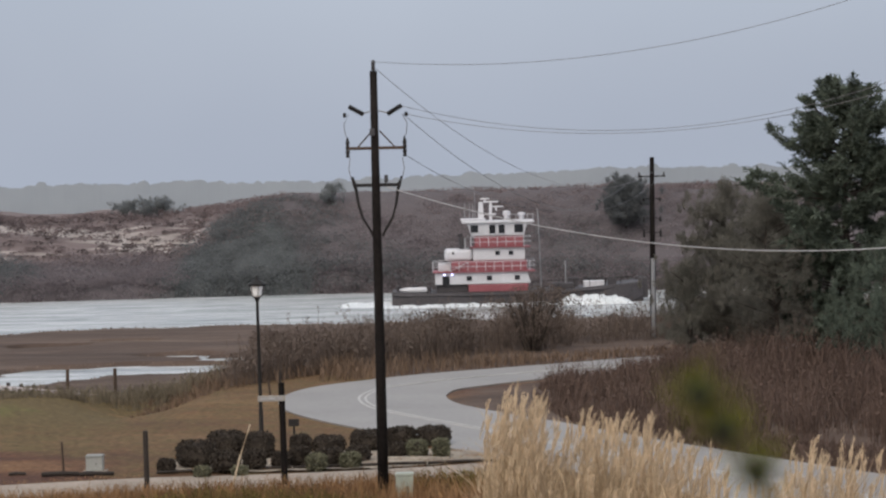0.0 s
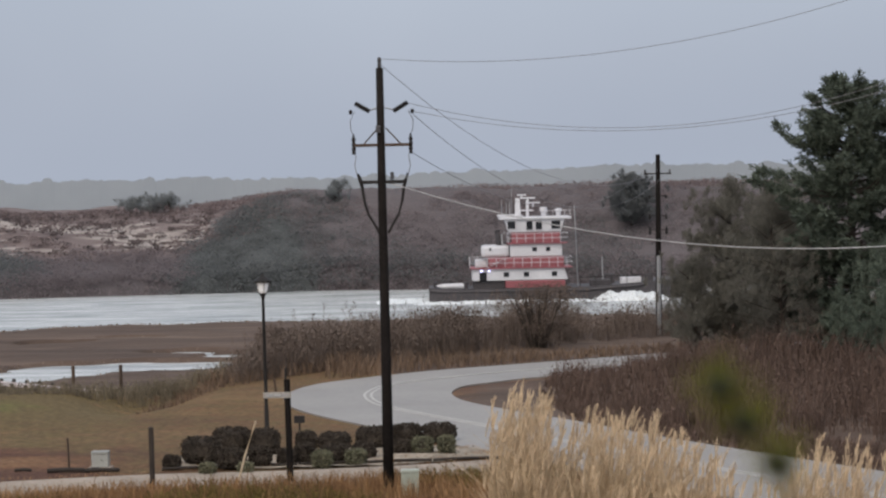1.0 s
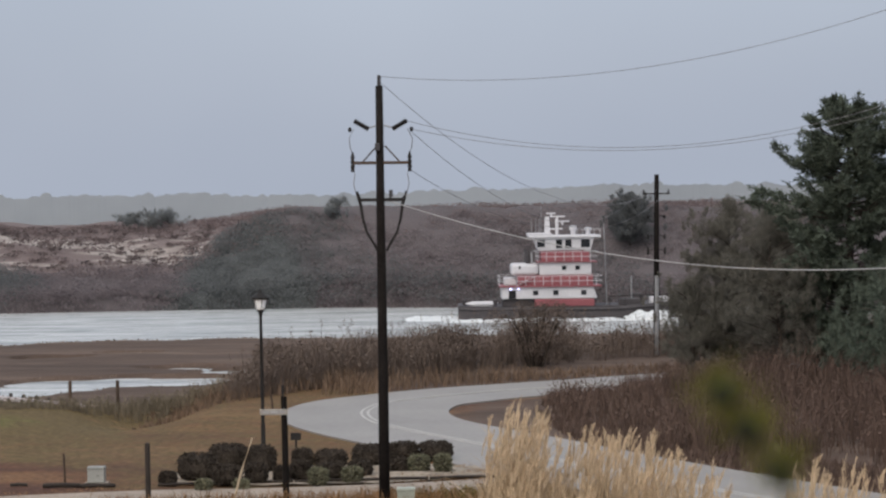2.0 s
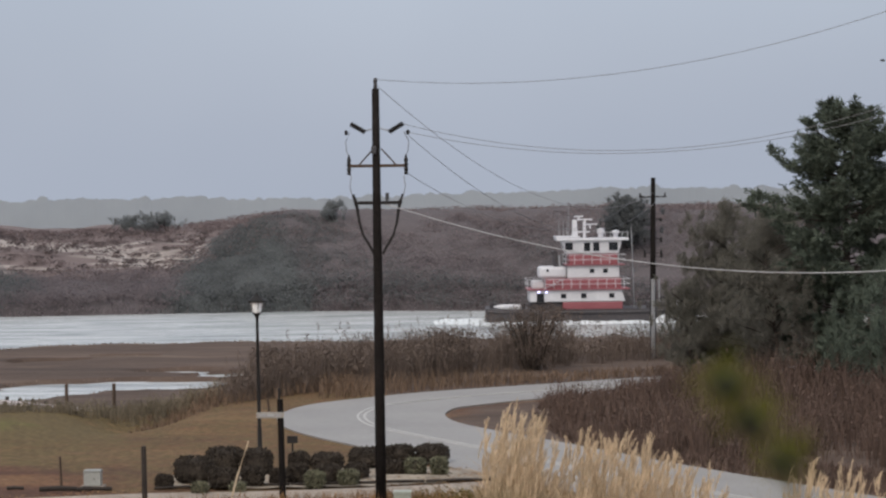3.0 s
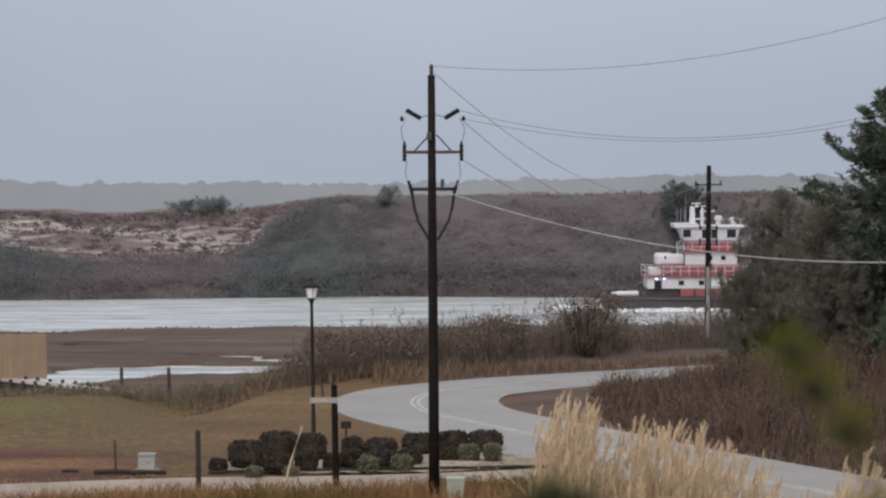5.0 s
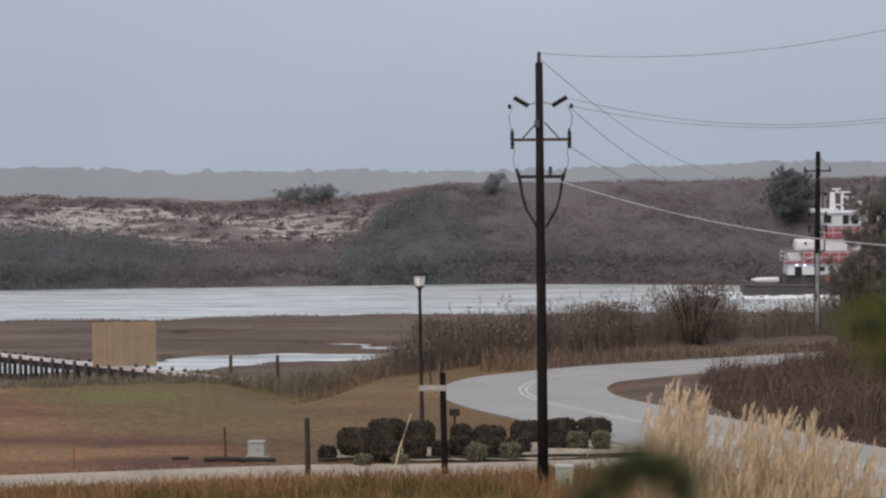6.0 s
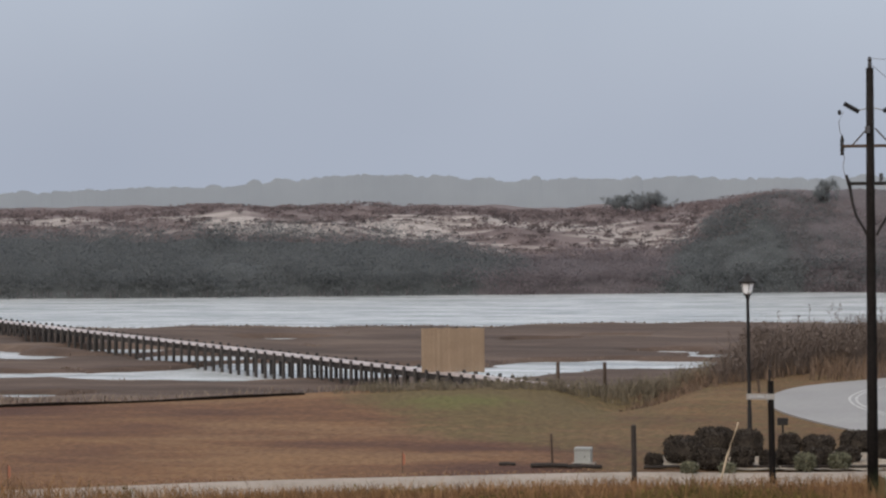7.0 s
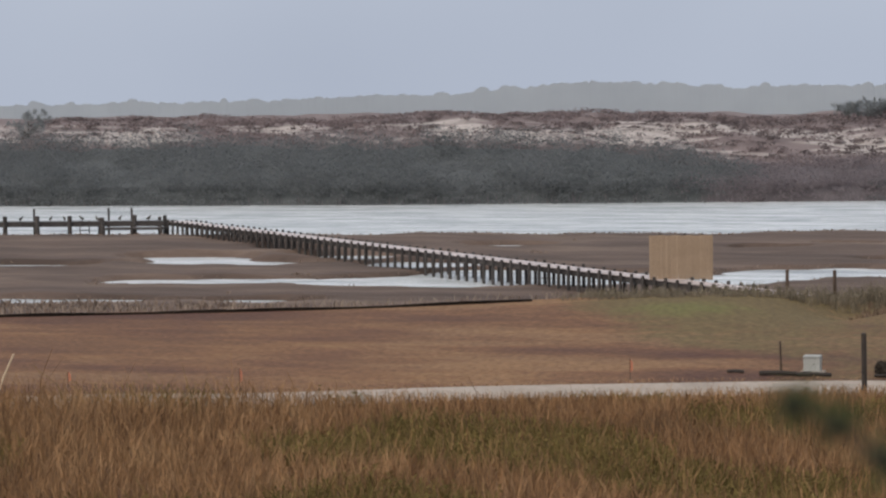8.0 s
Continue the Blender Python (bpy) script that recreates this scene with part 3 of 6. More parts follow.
def planting_bed():
    bm = B()
    n = 48
    c = bm.verts.new((-3.6, 77.0, float(ground_z(-3.6, 77.0)) + 0.10))
    ring = []
    for k in range(n):
        a = 2 * math.pi * k / n
        x = -3.6 + 5.2 * math.copysign(abs(math.cos(a)) ** 0.8, math.cos(a))
        y = 76.6 + 0.12 * (x + 3.6) + 2.6 * math.copysign(abs(math.sin(a)) ** 0.8, math.sin(a))
        ring.append(bm.verts.new((x, y, float(ground_z(x, y)) + 0.06)))
    for k in range(n):
        bm.faces.new((c, ring[k], ring[(k + 1) % n]))
    bmesh.ops.subdivide_edges(bm, edges=bm.edges[:], cuts=3, use_grid_fill=True)
    for v in bm.verts:
        v.co.z += 0.05 * noise.noise(v.co * 1.7)
    tagged(part("planting_bed", bm, M_mulch), "pale mulch planting bed beside the driveway", "garden bed", kind="structure")
    e = empty("bed_edging")
    tagged(e, "dark timber edging along the planting bed", "edging")
    for i in range(5):
        x0, x1 = -8.6 + i * 2.0, -6.64 + i * 2.0
        y0, y1 = 73.9 + 0.12 * (x0 + 8.6), 73.9 + 0.12 * (x1 + 8.6)
        bm = B()
        tube(bm, [(x0, y0, 0.10), ((x0 + x1) / 2, (y0 + y1) / 2, 0.12), (x1, y1, 0.10)], 0.045, 7)
        part("timber", bm, M_timber, e)


planting_bed()

# ---- utility poles and lines ----
POLE = Vector((-1.72, 67.0, 0))
POLE2 = Vector((11.1, 134.0, 0))


def utility_pole():
    e = empty("utility_pole", POLE)
    tagged(e, "dark weathered wooden utility pole with crossarms and insulators", "utility pole")
    base = float(ground_z(POLE.x, POLE.y))
    bm = B()
    tube(bm, [(-0.02, 0, base - 0.3), (-0.02, 0, 4.0), (-0.03, 0, 8.0), (-0.03, 0, 11.45)], [0.150, 0.134, 0.114, 0.098], 14)
    part("shaft", bm, M_pole, e, smooth=True)
    bm = B()
    lathe(bm, [(0.05, 11.4), (0.055, 11.55), (0.045, 11.6), (0.06, 11.66), (0.035, 11.74)], 8, (-0.03, 0, 0))
    part("top_pin", bm, M_ceramic, e)
    # upper pair of tension insulators that slope out and up
    for s in (-1, 1):
        bm = B()
        tube(bm, [(0, 0, 10.42), (s * 0.36, 0, 10.32)], 0.02, 6)
        a, b = Vector((s * 0.32, 0, 10.30)), Vector((s * 0.70, -0.1, 10.52))
        part("bracket", bm, M_galv, e)
        bm = B()
        p, r = [], []
        for k in range(15):
            p.append(a.lerp(b, k / 14))
            r.append(0.075 if k % 2 else 0.045)
        tube(bm, p, r, 9)
        part("tension_insulator", bm, M_iron, e)
        bm = B()
        lathe(bm, [(0.02, 0), (0.05, 0.03), (0.05, 0.1), (0.02, 0.13)], 7, (s * 0.82, -0.1, 10.22))
        part("clamp", bm, M_iron, e)
    # crossarm with upright insulators
    bm = B()
    box(bm, -0.74, 0.72, -0.06, 0.06, 9.36, 9.44, 0.01)
    arm = part("crossarm", bm, M_post, e)
    for s in (-1, 1):
        bm = B()
        tube(bm, [(s * 0.50, 0.07, 9.42), (s * 0.10, 0.07, 9.86)], 0.022, 6)
        part("brace", bm, M_post, arm)
        bm = B()
        lathe(bm, [(0.035, -0.24), (0.06, -0.22), (0.04, -0.15), (0.065, -0.1), (0.04, -0.03), (0.065, 0.03), (0.04, 0.09), (0.06, 0.15), (0.03, 0.24), (0.02, 0.30)], 9, (s * 0.76, 0, 9.40))
        part("line_insulator", bm, M_iron, arm)
    bm = B()
    box(bm, -0.16, -0.03, -0.2, -0.08, 9.72, 9.92, 0.02)
    part("cutout_bracket", bm, M_ceramic, e)
    # lower arm with cable terminators and drip loops
    bm = B()
    box(bm, -0.54, 0.58, -0.05, 0.05, 8.37, 8.46, 0.01)
    low_arm = part("lower_arm", bm, M_iron, e)
    for s in (-1, 1):
        bm = B()
        tube(bm, [(s * 0.66, 0, 8.64), (s * 0.60, 0, 8.46), (s * 0.56, 0, 8.30), (s * 0.50, 0, 7.9), (s * 0.40, 0, 7.55), (s * 0.22, 0, 7.25), (s * 0.12, 0, 7.05)], [0.04, 0.055, 0.045, 0.038, 0.036, 0.036, 0.036], 7)
        part("cable_terminator", bm, M_iron, low_arm)
        bm = B()
        tube(bm, [(s * 0.66, 0, 8.5), (s * 0.74, 0, 8.85), (s * 0.70, 0, 9.12), (s * 0.76, 0, 9.2)], 0.012, 5)
        part("jumper_wire", bm, M_wire, e)
        bm = B()
        tube(bm, [(s * 0.72, -0.05, 10.3), (s * 0.84, -0.05, 10.05), (s * 0.82, -0.02, 9.8), (s * 0.76, 0, 9.66)], 0.012, 5)
        part("jumper_wire", bm, M_wire, e)
    bm = B()
    box(bm, 0.20, 0.30, -0.1, 0.0, 8.48, 8.68, 0.02)
    tube(bm, [(0.25, -0.05, 8.5), (0.16, 0, 8.4)], 0.018, 5)
    part("arrester", bm, M_ceramic, e)
    return e


def second_pole():
    e = empty("utility_pole", POLE2)
    tagged(e, "grey utility pole with a pale riser pipe, at the brush edge", "utility pole")
    base = float(ground_z(POLE2.x, POLE2.y))
    bm = B()
    tube(bm, [(0.03, 0, base - 0.3), (0.08, 0, 5.0), (0.14, 0, 9.64)], [0.17, 0.150, 0.122], 12)
    part("shaft", bm, M_pole, e, smooth=True)
    bm = B()
    tube(bm, [(0.03, -0.16, base), (0.07, -0.17, 4.25)], 0.11, 8)
    part("riser_pipe", bm, M_galv, e, "pale grey riser pipe")
    bm = B()
    box(bm, -0.62, 0.84, -0.05, 0.05, 8.58, 8.66, 0.01)
    arm = part("crossarm", bm, M_iron, e)
    for x in (-0.56, 0.14, 0.76):
        bm = B()
        lathe(bm, [(0.03, 0), (0.06, 0.04), (0.04, 0.1), (0.055, 0.15), (0.02, 0.2)], 8, (x, 0, 8.66))
        part("insulator", bm, M_ceramic, arm)
    for z, h in ((6.35, 0.5), (5.6, 0.75), (7.4, 0.35)):
        for s in (-1, 1):
            bm = B()
            tube(bm, [(0.08, 0, z), (0.08 + s * 0.25, -0.1, z + 0.05), (0.08 + s * 0.42, -0.1, z - 0.02)], 0.02, 5)
            lathe(bm, [(0.04, 0), (0.07, 0.05), (0.05, h * 0.5), (0.02, h * 0.55)], 7, (0.08 + s * 0.44, -0.1, z - h * 0.3))
            part("bracket", bm, M_iron, e)
    return e


def hang(name, a, b, sag, radius, material, label):
    a, b = Vector(a), Vector(b)
    mid = a.lerp(b, 0.5)
    bm = B()
    pts = []
    for k in range(41):
        t = k / 40
        p = a.lerp(b, t)
        p.z -= 4 * sag * t * (1 - t)
        pts.append(p - mid)
    tube(bm, pts, radius, 5)
    ob = part(name, bm, material)
    ob.location = mid
    return tagged(ob, label, "cable", group="overhead wires")


utility_pole()
second_pole()
P, Q = POLE, POLE2
W = "thin bare overhead power wire hung between poles"
hang("power_wire", P + Vector((-0.03, 0, 11.70)), (14.62, 58.19, 14.3), 1.15, 0.0075, M_wire, W)
hang("power_wire", P + Vector((0.72, -0.1, 10.50)), (14.72, 64.34, 12.0), 1.45, 0.0075, M_wire, W)
hang("power_wire", P + Vector((0.84, -0.1, 10.28)), (14.27, 62.39, 11.5), 1.2, 0.0075, M_wire, W)
hang("power_wire", P + Vector((0.05, 0, 11.50)), Q + Vector((0.14, 0, 8.85)), 1.85, 0.0085, M_wire, W)
hang("power_wire", P + Vector((0.84, 0, 10.20)), Q + Vector((0.76, 0, 8.85)), 2.3, 0.0085, M_wire, W)
hang("power_wire", P + Vector((0.78, 0, 9.20)), Q + Vector((-0.56, 0, 8.85)), 1.75, 0.0085, M_wire, W)
hang("telephone_cable", P + Vector((0.15, 0, 8.40)), (19.69, 64.04, 7.9), 1.7, 0.016, M_cable, "pale thick telephone cable slung from the pole")

# ---- yard furniture ----


def lamp_post():
    g = float(ground_z(-6.25, 85.5))
    e = empty("street_lamp", (-6.33, 85.5, g))
    tagged(e, "black lantern street lamp with a white glass globe on the lawn", "lamp")
    bm = B()
    lathe(bm, [(0.11, 0), (0.11, 0.1), (0.08, 0.18), (0.075, 0.8), (0.062, 0.9), (0.06, 2.0), (0.05, 4.55), (0.08, 4.6), (0.05, 4.68)], 12)
    for v in bm.verts:
        v.co.x -= 0.008 * v.co.z
    part("post", bm, M_iron, e, smooth=True)
    bm = B()
    lathe(bm, [(0.11, 4.72), (0.155, 4.78), (0.225, 5.10), (0.20, 5.14)], 10, (-0.04, 0, 0))
    part("globe", bm, M_globe, e, "white glass globe")
    bm = B()
    lathe(bm, [(0.06, 4.62), (0.13, 4.70), (0.11, 4.73)], 10, (-0.04, 0, 0))
    for k in range(5):
        a = 2 * math.pi * k / 5
        tube(bm, [(-0.04 + 0.12 * math.cos(a), 0.12 * math.sin(a), 4.7), (-0.04 + 0.24 * math.cos(a), 0.24 * math.sin(a), 5.12)], 0.012, 5)
    part("cage", bm, M_iron, e)
    bm = B()
    lathe(bm, [(0.30, 5.09), (0.305, 5.15), (0.19, 5.24), (0.10, 5.31), (0.06, 5.36), (0.02, 5.40)], 10, (-0.04, 0, 0))
    cap = part("cap", bm, M_iron, e)
    bm = B()
    lathe(bm, [(0.03, 5.385), (0.04, 5.41), (0.01, 5.44)], 8, (-0.04, 0, 0))
    part("finial", bm, M_iron, cap)


def post_thing(name, x, y, h, r, material, label, category, lean=0.0):
    g = float(ground_z(x, y))
    bm = B()
    tube(bm, [(0, 0, -0.25), (lean * h * 0.5, 0, h * 0.5), (lean * h, 0, h - 0.02), (lean * h, 0, h)], [r, r * 0.96, r * 0.92, r * 0.7], 10)
    ob = part(name, bm, material)
    ob.location = (x, y, g)
    return tagged(ob, label, category)


def sign_post():
    x, y = -4.6, 70.3
    e = empty("street_sign", (x, y, float(ground_z(x, y))))
    tagged(e, "dark wooden signpost with a pale street sign blade", "sign")
    bm = B()
    tube(bm, [(0.02, 0, -0.2), (0, 0, 1.5), (-0.02, 0, 2.93)], [0.095, 0.09, 0.085], 10)
    part("post", bm, M_pole, e)
    bm = B()
    tube(bm, [(-0.05, 0, 2.9), (-0.05, 0, 3.25)], 0.03, 6)
    part("pin", bm, M_iron, e)
    bm = B()
    box(bm, -0.68, 0.10, -0.14, -0.11, 2.42, 2.58, 0.008)
    blade = part("sign_blade", bm, M_sign, e, "pale sign blade")
    for x0, x1 in ((-0.6, -0.42), (-0.38, -0.18), (-0.14, 0.02)):
        bm = B()
        box(bm, x0, x1, -0.146, -0.142, 2.475, 2.525)
        part("letter_bar", bm, M_galv, blade)


def small_sign():
    x, y = -4.92, 80.6
    e = empty("marker_sign", (x, y, float(ground_z(x, y))))
    tagged(e, "small dark marker sign behind the bushes", "sign")
    bm = B()
    tube(bm, [(0, 0, -0.1), (0, 0, 0.78)], 0.035, 6)
    part("stake", bm, M_iron, e)
    bm = B()
    box(bm, -0.17, 0.17, -0.04, -0.01, 0.74, 0.97, 0.01)
    part("plate", bm, M_iron, e)


def utility_box(name, x, y, w, d, h, material, label):
    e = empty(name, (x, y, float(ground_z(x, y))))
    tagged(e, label, "utility box")
    bm = B()
    box(bm, -w / 2 - 0.1, w / 2 + 0.1, -d / 2 - 0.1, d / 2 + 0.1, -0.05, 0.09, 0.015)
    part("pad", bm, M_concrete, e)
    bm = B()
    box(bm, -w / 2, w / 2, -d / 2, d / 2, 0.09, h - 0.08, 0.02)
    body = part("body", bm, material, e)
    bm = B()
    box(bm, -w / 2 - 0.02, w / 2 + 0.02, -d / 2 - 0.02, d / 2 + 0.02, h - 0.077, h, 0.02, 0.94)
    part("lid", bm, material, e)
    bm = B()
    box(bm, w * 0.1, w * 0.16, -d / 2 - 0.02, -d / 2 - 0.003, h * 0.5, h * 0.56, 0.004)
    part("latch", bm, M_iron, body)


def log_pile(x, y, parts):
    e = empty("timber_pile", (x, y, float(ground_z(x, y))))
    tagged(e, "dark timbers lying on the lawn beside the utility box", "timbers")
    for dx, dy, ln, a, r in parts:
        bm = B()
        c, s = math.cos(a) * ln / 2, math.sin(a) * ln / 2
        tube(bm, [(dx - c, dy - s, r), (dx, dy, r + 0.02), (dx + c, dy + s, r)], r, 7)
        part("timber", bm, M_timber, e)


lamp_post()
sign_post()
small_sign()
post_thing("fence_post", -8.34, 69.4, 1.76, 0.078, M_timber, "dark wooden post beside the driveway", "post", -0.01)
post_thing("stake", -11.45, 74.7, 0.95, 0.035, M_post, "thin dark wooden stake on the lawn", "stake", -0.04)
utility_box("utility_box", -10.5, 74.6, 0.50, 0.4, 0.56, M_util, "pale utility box on a concrete pad on the lawn")
utility_box("transformer_box", -1.15, 66.0, 0.46, 0.4, 0.82, M_util_green, "pale green utility box beside the pole")
log_pile(-10.9, 74.0, [(-0.55, 0, 1.1, 0.02, 0.07), (0.55, -0.1, 1.0, 0.1, 0.06), (0.2, 0.2, 0.5, 0.6, 0.05), (-1.9, 0.5, 0.5, 0.0, 0.05)])
cane = post_thing("leaning_cane", -6.05, 69.0, 1.9, 0.03, M_cane, "pale thin cane leaning over the bushes", "stake", 0.33)
post_thing("stake", -7.15, 102.0, 0.55, 0.05, M_post, "short dark stake at the road's edge", "stake", -0.12)
post_thing("leaning_cane", -32.2, 64.2, 1.35, 0.028, M_cane, "pale thin cane leaning over dry grass", "stake", 0.5)
for x, y, h in ((-15.6, 72.5, 0.62), (-26.2, 68.0, 0.66), (-31.4, 67.5, 0.5)):
    g = float(ground_z(x, y))
    e = empty("survey_flag", (x, y, g))
    tagged(e, "faded orange survey flag on a thin stake", "flag", group="survey flags")
    bm = B()
    tube(bm, [(0, 0, -0.05), (0, 0, h)], 0.014, 5)
    part("stake", bm, M_post, e)
    bm = B()
    for k in range(4):
        box(bm, 0.0 + 0.02 * k, 0.02 + 0.02 * k, -0.006 + 0.01 * (k % 2), 0.006 + 0.01 * (k % 2), h * 0.35 + 0.02 * k, h - 0.03 * k)
    part("ribbon", bm, M_orange, e, "faded orange ribbon")
for x, y in ((-16.89, 112.0), (-14.77, 112.0)):
    post_thing("fence_post", x, y, 0.55 - float(ground_z(x, y)), 0.085, M_post, "grey wooden post at the marsh edge", "post")


def silt_fence():
    e = empty("silt_fence")
    tagged(e, "low black silt fence along the lawn edge", "fence")
    pts = [Vector((-60, 83.5, 0)), Vector((-44.8, 90.1, 0)), Vector((-36.6, 93.6, 0)), Vector((-25.2, 98.4, 0))]
    for a, b in zip(pts, pts[1:]):
        n = int((b - a).length / 2.2)
        for i in range(n):
            p, q = a.lerp(b, i / n), a.lerp(b, (i + 1) / n)
            bm = B()
            m = p.lerp(q, 0.5)
            rows = []
            for k, w in enumerate((p, m, q)):
                z = float(ground_z(w.x, w.y))
                rows.append([bm.verts.new((w.x, w.y + dy, z + h)) for dy, h in ((0, -0.1), (0, 0.11 + 0.03 * math.sin(i * 2.1 + k)), (0.03, 0.11 + 0.03 * math.sin(i * 2.1 + k)), (0.03, -0.1))])
            for c, d in zip(rows, rows[1:]):
                for k in range(3):
                    bm.faces.new((c[k], d[k], d[k + 1], c[k + 1]))
            part("cloth", bm, M_silt, e)


silt_fence()

# ---- boardwalk, screen and dock over the marsh ----
BW_A, BW_B, BW_Z = Vector((-17.6, 123.1, 0)), Vector((-81.0, 196.0, 0)), -1.5


def boardwalk():
    e = empty("boardwalk")
    tagged(e, "long weathered grey wooden boardwalk on piles over the marsh", "boardwalk")
    d = (BW_B - BW_A)
    length = d.length
    d.normalize()
    side = Vector((-d.y, d.x, 0))
    if side.y > 0:
        side = -side
    n = int(length / 1.25)
    bm = B()
    tube(bm, [(0, 0, -2.2), (0, 0, -0.6), (0, 0, 0.13)], [0.11, 0.105, 0.095], 7)
    pile = bpy.data.meshes.new("deck_post")
    bm.to_mesh(pile)
    bm.free()
    pile.materials.append(M_board)
    ang = math.atan2(d.y, d.x)
    for i in range(n + 1):
        p = BW_A + d * (i * 1.25)
        for s in (0.82, -0.82):
            o = new("deck_post", pile)
            o.parent = e
            o.location = (*(p + side * s).xy, BW_Z + random.uniform(-0.05, 0.06))
            o.rotation_euler = (random.uniform(-0.02, 0.02), random.uniform(-0.02, 0.02), 0)
    seg = 6.0
    m = int(length / seg)
    for i in range(m + 1):
        a, b = BW_A + d * (i * seg), BW_A + d * min((i + 1) * seg - 0.02, length)
        ln, mid = (b - a).length, a.lerp(b, 0.5)
        if ln < 0.3:
            continue
        for nm, mt, y0, y1, z0, z1 in (("stringer", M_board, 0.52, 0.62, -0.36, -0.05), ("stringer", M_board, -0.62, -0.52, -0.36, -0.05)):
            bm = B()
            box(bm, -ln / 2, ln / 2, y0, y1, z0, z1)
            o = part(nm, bm, mt, e)
            o.location, o.rotation_euler = (mid.x, mid.y, BW_Z), (0, 0, ang)
    bm = B()
    box(bm, -0.067, 0.067, -0.70, 0.70, -0.045, 0.0)
    plank = bpy.data.meshes.new("plank")
    bm.to_mesh(plank)
    bm.free()
    plank.materials.append(M_deck)
    for i in range(300):
        o = new("plank", plank)
        o.parent = e
        p = BW_A + d * (i * 0.15)
        o.location, o.rotation_euler = (p.x, p.y, BW_Z + random.uniform(-0.004, 0.004)), (0, 0, ang)
    bm = B()
    for i in range(300, int(length / 0.15)):
        c = i * 0.15
        box(bm, c - 0.067, c + 0.067, -0.70, 0.70, -0.045, 0.0)
    rest = part("far_planks", bm, M_deck, e)
    rest["kind"] = "stuff"
    rest.location, rest.rotation_euler = (BW_A.x, BW_A.y, BW_Z), (0, 0, ang)
    return d


boardwalk()


def screen():
    w, h, y = 3.42, 2.42, 133.6
    e = empty("wooden_screen", (-25.89, y, -1.55))
    tagged(e, "tan pine board privacy screen standing at the boardwalk", "fence panel")
    e.rotation_euler = (0, 0, 0.19)
    n = 24
    for i in range(n):
        x = -w / 2 + (i + 0.5) * w / n
        bm = B()
        dz = 0.02 * math.sin(i * 5.1)
        dy = 0.018 * (i % 2)
        box(bm, x - w / n / 2 + 0.003, x + w / n / 2 - 0.003, dy, 0.02 + dy, 0.02 + dz, h + dz, 0.004)
        part("board", bm, M_panel, e)
    for z in (0.3, 1.1, 1.9):
        bm = B()
        box(bm, -w / 2, w / 2, 0.04, 0.09, z, z + 0.09)
        part("rail", bm, M_panel, e)
    for x in (-w / 2 + 0.6, 0.2, w / 2 - 0.55):
        bm = B()
        box(bm, x - 0.05, x + 0.05, 0.092, 0.19, -1.3, h + 0.1, 0.01)
        part("post", bm, M_board, e)


screen()


def bird_mesh_parts(e, s=1.0):
    bm = B()
    tube(bm, [(-0.22 * s, 0, 0.16 * s), (-0.1 * s, 0, 0.22 * s), (0.06 * s, 0, 0.30 * s), (0.14 * s, 0, 0.40 * s)], [0.02 * s, 0.10 * s, 0.11 * s, 0.05 * s], 8)
    part("body", bm, M_bird, e, smooth=True)
    bm = B()
    bmesh.ops.create_icosphere(bm, subdivisions=1, radius=0.06 * s)
    for v in bm.verts:
        v.co += Vector((0.16 * s, 0, 0.45 * s))
    tube(bm, [(0.20 * s, 0, 0.45 * s), (0.34 * s, 0, 0.42 * s)], [0.025 * s, 0.008 * s], 5)
    part("head", bm, M_bird, e)
    for k in (-1, 1):
        bm = B()
        tube(bm, [(0.0, 0.04 * k * s, 0.0), (0.0, 0.04 * k * s, 0.22 * s)], 0.014 * s, 5)
        part("leg", bm, M_bird, e)


